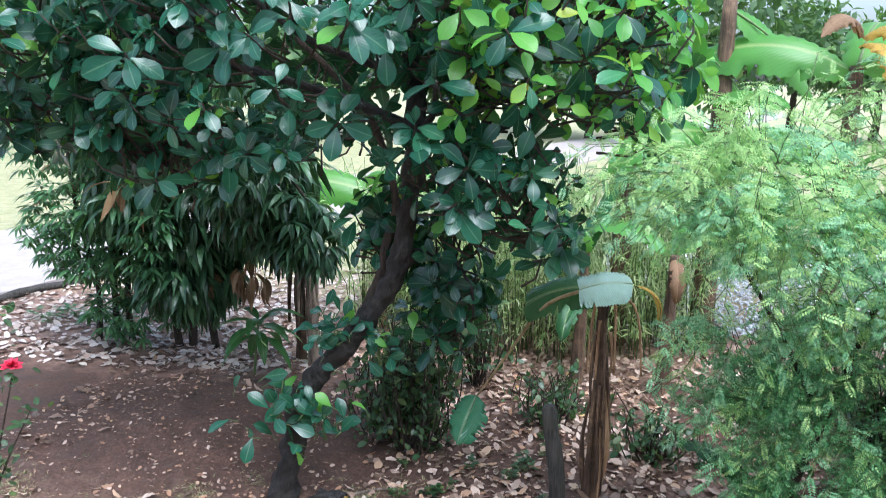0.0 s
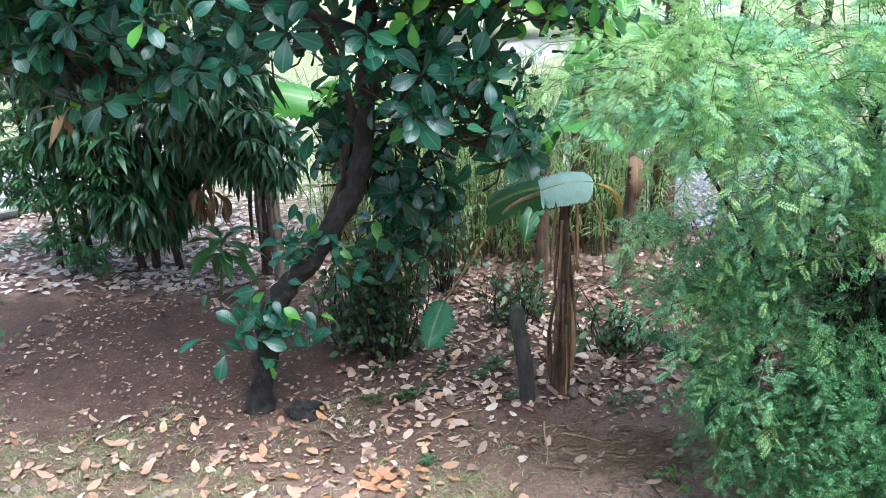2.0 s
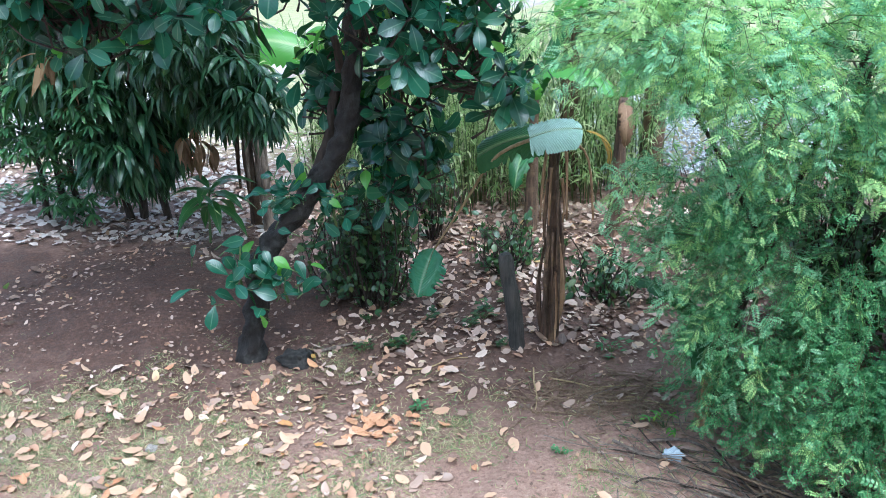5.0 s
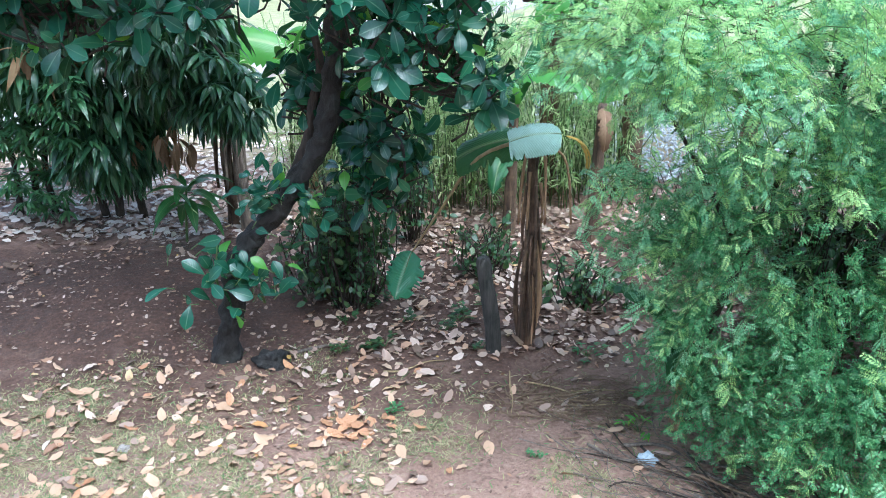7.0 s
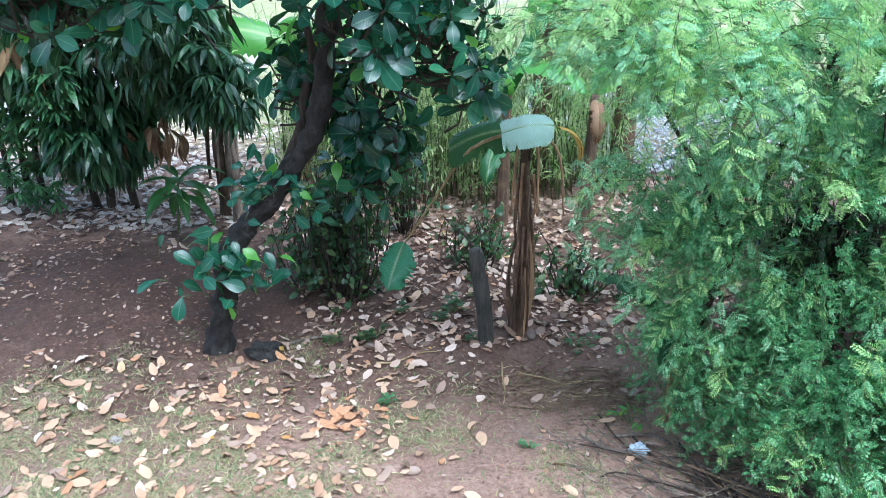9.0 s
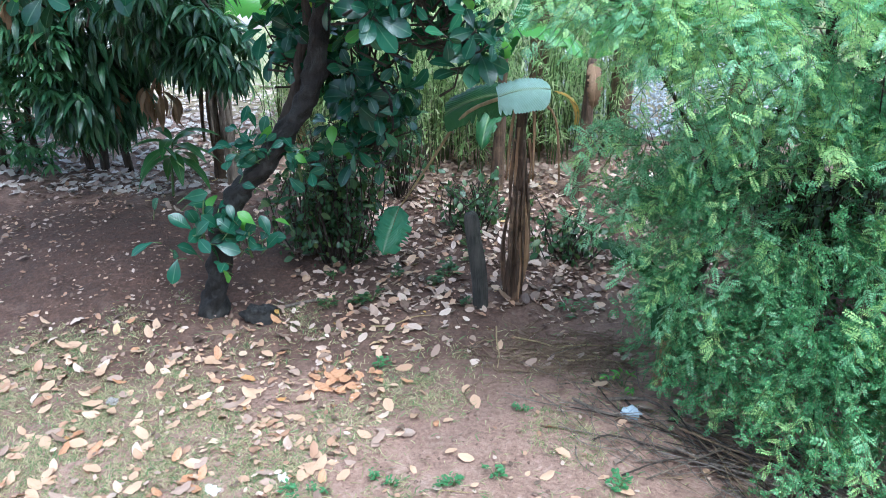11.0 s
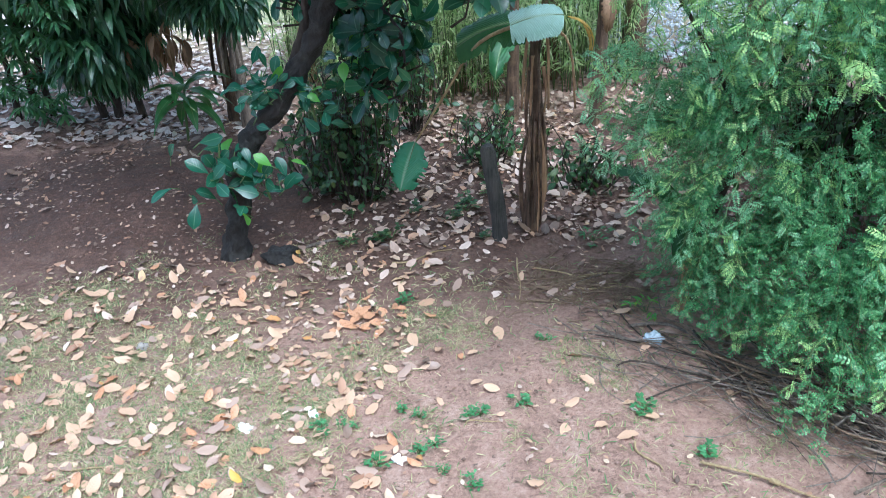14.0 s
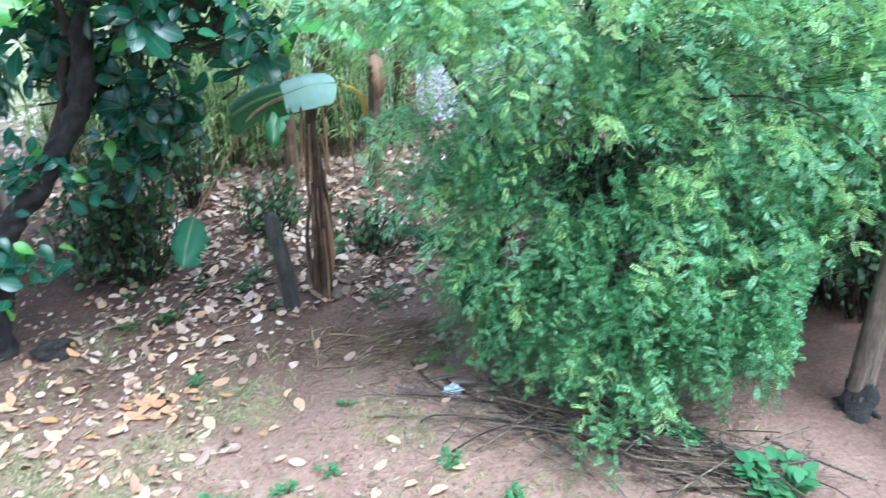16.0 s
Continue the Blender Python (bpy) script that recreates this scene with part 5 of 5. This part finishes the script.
def sticks():
    for k in range(110):
        u = rng.random() ** 0.7
        cx, cy = 1.08 + 1.05 * u + rng.normal() * 0.10, 3.58 - 0.98 * u + rng.normal() * 0.13
        ang = radians(-42 + rng.normal() * 22)
        ln = 0.40 + 0.70 * rng.random()
        d = np.array([math.cos(ang), math.sin(ang), 0]) * ln / 2
        z = 0.015 + 0.06 * rng.random() * (0.3 + u)
        c = np.array(ground_point(cx, cy, z))
        pts, rad = stick_run(c - d, c + d, 0.003 + 0.005 * rng.random() ** 2, 0.06, 500 + k)
        me = tube("dry_stick", pts - c, rad, 6, 0.1, 0, k, (TWIG, DEADWOOD, STRAW_DULL, BARK_BROWN)[k % 4])
        ob = new("dry_stick", me)
        ob.location = c
        tagged(ob, "dry grey-brown stick in a low brush pile", "stick", "brush pile sticks")
    runs = []
    for k in range(140):
        u = rng.random()
        cx, cy = 0.80 + 1.5 * u + rng.normal() * 0.16, 3.72 - 1.15 * u + rng.normal() * 0.18
        ang = radians(-45 + rng.normal() * 40)
        d = np.array([math.cos(ang), math.sin(ang), 0.02 * rng.normal()]) * (0.1 + 0.22 * rng.random())
        c = np.array(ground_point(cx, cy, 0.01 + 0.05 * rng.random()))
        runs.append(stick_run(c - d, c + d, 0.0022 + 0.002 * rng.random(), 0.03, 700 + k))
    tagged(new("brushwood", joined_tubes("brushwood", runs, TWIG, 4)), "tangled fine dry brushwood along the bush", "brushwood", kind="stuff")
    p = smooth_line([ground_point(1.0, 2.76, 0.02), ground_point(1.22, 2.66, 0.03), ground_point(1.40, 2.55, 0.02), ground_point(1.60, 2.44, 0.02)], 16)
    ob = thing("straw_cane", tuple(p[0]), "pale yellow dry cane lying on soil", "stick")
    part("cane", tube("cane", p, np.linspace(0.0065, 0.004, 16), 7, 0.08, 0, 1, STRAW), ob)
    part("node", tube("node", p[6:8], [0.012, 0.011], 7, 0.1, 0, 2, STRAW), ob)
    for k, (a, b, r) in enumerate((((0.35, 4.55), (0.33, 4.10), 0.006), ((0.62, 4.25), (1.05, 4.15), 0.007), ((0.70, 4.35), (1.10, 4.35), 0.006), ((0.45, 4.45), (0.95, 4.22), 0.006), ((0.75, 2.90), (0.83, 2.72), 0.006), ((0.0, 3.05), (0.16, 3.07), 0.004), ((-1.75, 2.82), (-1.45, 2.78), 0.005), ((-0.42, 4.55), (-0.05, 4.72), 0.007), ((-1.0, 4.85), (-0.62, 5.05), 0.012), ((2.0, 2.95), (2.25, 2.65), 0.012), ((2.35, 2.85), (2.6, 2.45), 0.010), ((0.72, 3.83), (1.05, 3.55), 0.010), ((0.9, 3.82), (1.4, 3.62), 0.011), ((1.35, 3.45), (2.1, 2.95), 0.010), ((1.75, 2.75), (2.5, 2.62), 0.009))):
        pts, rad = stick_run(ground_point(*a, 0.012), ground_point(*b, 0.012), r, 0.025, 900 + k)
        ob = new("twig", tube("twig", pts - pts[0], rad, 6, 0.1, 0, k, TWIG if k > 7 else STRAW))
        ob.location = pts[0]
        tagged(ob, "dry fallen twig on bare soil", "twig", "loose twigs")


sticks()


# ---- grass and fallen leaves ----


def grass():
    n = 95000
    x = rng.uniform(-3.6, 2.3, n)
    y = 2.1 + 3.0 * rng.random(n)
    patch = np.sin(2.3 * x + 1.0) * np.cos(3.1 * y) + 0.6 * np.sin(5.3 * x - 4.1 * y) + 0.4 * np.sin(11 * x + 9 * y)
    left = np.clip((-0.25 - x + 0.35 * (y - 3.0)) * 1.4, -0.9, 1.6) - np.clip((y - 3.6) * 1.5, 0, 3)
    keep = patch * 0.8 + left + rng.normal(size=n) * 0.5 > 0.85
    tufts = (np.hypot(x - 0.62, y - 3.55) < 0.2) | (np.hypot(x - 0.85, y - 3.1) < 0.09) | (np.hypot(x - 0.2, y - 3.0) < 0.06) | (np.hypot(x + 0.05, y - 3.85) < 0.2)
    keep |= tufts & (rng.random(n) < 0.5)
    keep |= (np.sin(6.1 * x + 2.0 * y) * np.sin(5.3 * y - 1.7 * x + 0.6) > 0.72) & (rng.random(n) < 0.30) & (y < 4.2)
    keep &= rng.random(n) < 0.9
    x, y = x[keep], y[keep]
    n = len(x)
    X, Y = np.repeat(x, 4) + rng.normal(size=4 * n) * 0.008, np.repeat(y, 4) + rng.normal(size=4 * n) * 0.008
    a = spin(4 * n)
    at = np.stack([X, Y, gz(X, Y) - 0.003], 1)
    lie = 0.25 + 0.8 * rng.random(4 * n) ** 1.5
    rot, at = frames(at, np.stack([np.cos(a), np.sin(a), lie], 1), np.stack([-np.cos(a), -np.sin(a), 0.8 + 0 * a], 1), 0.016 + 0.030 * rng.random(4 * n) ** 1.5)
    tagged(new("grass", scatter("grass", GRASS_BLADE, rot, at, (GRASS,))), "short sparse half-dry grass on the yard", "grass", kind="stuff")


grass()


def lying(x, y, size, tilt=0.25):
    n = len(x)
    a = spin(n)
    flip = np.where(rng.random(n) < 0.5, 1.0, -1.0)
    at = np.stack([x, y, gz(x, y) + 0.010 + 0.012 * rng.random(n)], 1)
    along = np.stack([np.cos(a), np.sin(a), rng.normal(size=n) * tilt * 0.6 + 0.02], 1)
    face = np.stack([rng.normal(size=n) * tilt, rng.normal(size=n) * tilt, flip], 1)
    rot, at = frames(at, along, face, size)
    return rot, at


CURLED = blade(1.0, 0.54, [0.12, 0.72, 0.98, 0.95, 0.82, 0.20], 0.60, 0.30, 7, 0.08)
FLAT = blade(1.0, 0.58, [0.14, 0.72, 1.0, 0.96, 0.80, 0.22], 0.25, 0.10, 7, 0.06)


def litter():
    # bed under the trees: thick with old leaves
    n = 11500
    x, y = rng.uniform(-3.6, 2.4, n), 4.05 + 4.6 * rng.random(n) ** 1.15
    dens = 0.20 + 0.80 * np.exp(-((x - 0.35) / 1.15) ** 2) + 0.4 * np.clip((y - 6.6), 0, 1.2) - 0.30 * np.exp(-((x + 2.2) / 0.9) ** 2 - ((y - 5.4) / 0.9) ** 2)
    dens = np.where((x > 0.25) & (y < 4.75), dens * 0.45, dens)
    dens = dens * (0.55 + 0.45 * (np.sin(3.7 * x + 1.3 * y) * np.cos(2.9 * y - 0.8 * x) > -0.15))
    dens = np.where((x < -1.1) & (y < 6.6), dens * 0.75, dens)
    keep = rng.random(n) < dens * np.clip((y - 4.35) * 1.6, 0.12, 1)
    x, y = x[keep], y[keep]
    rot, at = lying(x, y, 0.038 + 0.062 * rng.random(len(x)) ** 1.4, 0.40)
    half = rng.random(len(x)) < 0.5
    for tpl, sel in ((CURLED, half), (FLAT, ~half)):
        tagged(new("leaf_litter", scatter("leaf_litter", tpl, rot[sel], at[sel], (LITTER_OLD, LITTER), (rng.random(sel.sum()) < 0.14).astype(int))), "thick grey-brown fallen leaf litter on dark soil", "leaf litter", kind="stuff")
    # far left bed by the driveway
    n = 3600
    x, y = rng.uniform(-6.5, -1.6, n), rng.uniform(6.9, 11.0, n)
    rot, at = lying(x, y, 0.06 + 0.05 * rng.random(n), 0.3)
    tagged(new("leaf_litter", scatter("leaf_litter", FLAT, rot, at, (LITTER_OLD, LITTER_SKYLIT), (rng.random(n) < 0.75).astype(int))), "fallen leaves scattered toward the driveway, paled for open sky", "leaf litter", kind="stuff")
    # crumbs of broken leaf all over the yard
    n = 8000
    x, y = rng.uniform(-3.6, 2.2, n), rng.uniform(2.3, 7.6, n)
    keep = rng.random(n) < np.where((x < -0.4) | (y > 4.6), 0.8, 0.25) * (0.25 + 0.75 * (np.sin(2.9 * x + 1.1) * np.cos(2.3 * y - 0.7 * x) > -0.1))
    x, y = x[keep], y[keep]
    rot, at = lying(x, y, 0.012 + 0.03 * rng.random(len(x)), 0.3)
    tagged(new("leaf_crumbs", scatter("leaf_crumbs", FLAT, rot, at, (LITTER, LITTER_OLD), (rng.random(len(x)) < 0.5).astype(int))), "small broken bits of dry leaf on the yard", "leaf litter", kind="stuff")
    # fibres shed by the banana
    runs = []
    for k in range(170):
        cx, cy = 0.72 + rng.normal() * 0.26, 4.25 + rng.normal() * 0.13
        a, ln = rng.normal() * 0.9, 0.05 + 0.13 * rng.random()
        d = np.array([math.cos(a), math.sin(a), 0]) * ln
        c = np.array(ground_point(cx, cy, 0.012))
        runs.append(stick_run(c - d, c + d, 0.003 + 0.003 * rng.random(), 0.03, 1200 + k))
    tagged(new("banana_fibre", joined_tubes("banana_fibre", runs, STRAW_DULL, 4)), "dry brown banana fibres strewn on soil", "fibre", kind="stuff")
    # more leaves lying thick on the grass
    n = 420
    x, y = rng.uniform(-3.2, -0.1, n), rng.uniform(2.3, 4.7, n)
    rot, at = lying(x, y, 0.055 + 0.04 * rng.random(n), 0.2)
    tagged(new("leaf_litter", scatter("leaf_litter", CURLED, rot, at, (LITTER, LITTER_ORANGE, LITTER_OLD), rng.choice([0, 0, 0, 0, 0, 1, 2, 2], n))), "tan and orange fallen leaves thick on the grass", "leaf litter", kind="stuff")
    # bits of straw and dead grass over the bare soil
    n = 9000
    x, y = rng.uniform(-3.4, 2.4, n), rng.uniform(2.2, 4.6, n)
    keep = rng.random(n) < 0.45 + 0.55 * (np.sin(3.3 * x + 2.0 * y) * np.cos(2.7 * y - x) > 0.1)
    x, y = x[keep], y[keep]
    a = spin(len(x))
    rot, at = frames(np.stack([x, y, gz(x, y) + 0.004], 1), np.stack([np.cos(a), np.sin(a), 0.12 + 0.2 * rng.random(len(x))], 1), np.array([(0, 0, 1.0)]) + rng.normal(size=(len(x), 3)) * 0.3, 0.02 + 0.045 * rng.random(len(x)))
    tagged(new("straw_bits", scatter("straw_bits", GRASS_BLADE, rot, at, (GRASS,))), "loose bits of straw over the bare soil", "straw", kind="stuff")
    # soil clods
    n = 6000
    x, y = rng.uniform(-3.6, 2.9, n), 2.3 + 4.5 * rng.random(n) ** 1.2
    pv = np.array([(1, 0, 0), (-1, 0, 0), (0, 1, 0), (0, -1, 0), (0.2, 0.1, 0.7), (0, 0, -0.7)], float)
    pf = np.array([(0, 2, 4), (2, 1, 4), (1, 3, 4), (3, 0, 4), (2, 0, 5), (1, 2, 5), (3, 1, 5), (0, 3, 5)])
    a = spin(n)
    rot, at = frames(np.stack([x, y, gz(x, y) + 0.002], 1), np.stack([np.cos(a), np.sin(a), 0.2 * rng.normal(size=n)], 1), np.array([(0, 0, 1.0)]) + rng.normal(size=(n, 3)) * 0.4, 0.003 + 0.011 * rng.random(n) ** 3)
    tagged(new("soil_crumb", scatter("soil_crumb", (pv, pf, np.zeros((6, 2))), rot, at, (CLOD,))), "small crumbs and clods of brown soil", "soil", kind="stuff")
    # single leaves on the yard
    kinds = [mesh_of("fallen_leaf", *t, (m,)) for t in (CURLED, FLAT) for m in (LITTER, LITTER_ORANGE, LITTER_OLD)]
    n = 290
    placed = []
    while len(placed) < n:
        x, y = rng.uniform(-3.0, 2.0), rng.uniform(2.35, 4.45)
        d = 0.95 if x < -0.55 - 0.3 * (y - 3.4) else 0.16
        if x < -0.7 and y > 4.2:
            d = 0.4
        if rng.random() < d and x < 1.1 + 0.3 * rng.random():
            placed.append((x, y, None))
    heap = [(-0.59 + rng.normal() * 0.11, 3.97 + rng.normal() * 0.08, 1) for _ in range(22)]
    big = [(0.09, 3.36, 0), (0.17, 3.27, 0), (-1.21, 3.98, 1)]
    for x, y, k in placed + heap + big:
        k = int(rng.choice([0, 0, 0, 0, 1, 2, 3, 3, 3, 3, 5])) if k is None else (k + 3 * int(rng.random() < 0.5))
        rot, at = lying(np.array([x]), np.array([y]), 0.062 + 0.044 * rng.random(), 0.18)
        lf = new("fallen_leaf", kinds[k])
        lf.matrix_basis = Matrix([list(rot[0][r]) + [float(at[0][r])] for r in range(3)] + [[0, 0, 0, 1]])
        tagged(lf, ("dry tan fallen leaf on the yard", "orange-brown fallen leaf on the yard", "old grey-brown fallen leaf on the yard")[k % 3], "leaf", "fallen leaves on the yard")


litter()
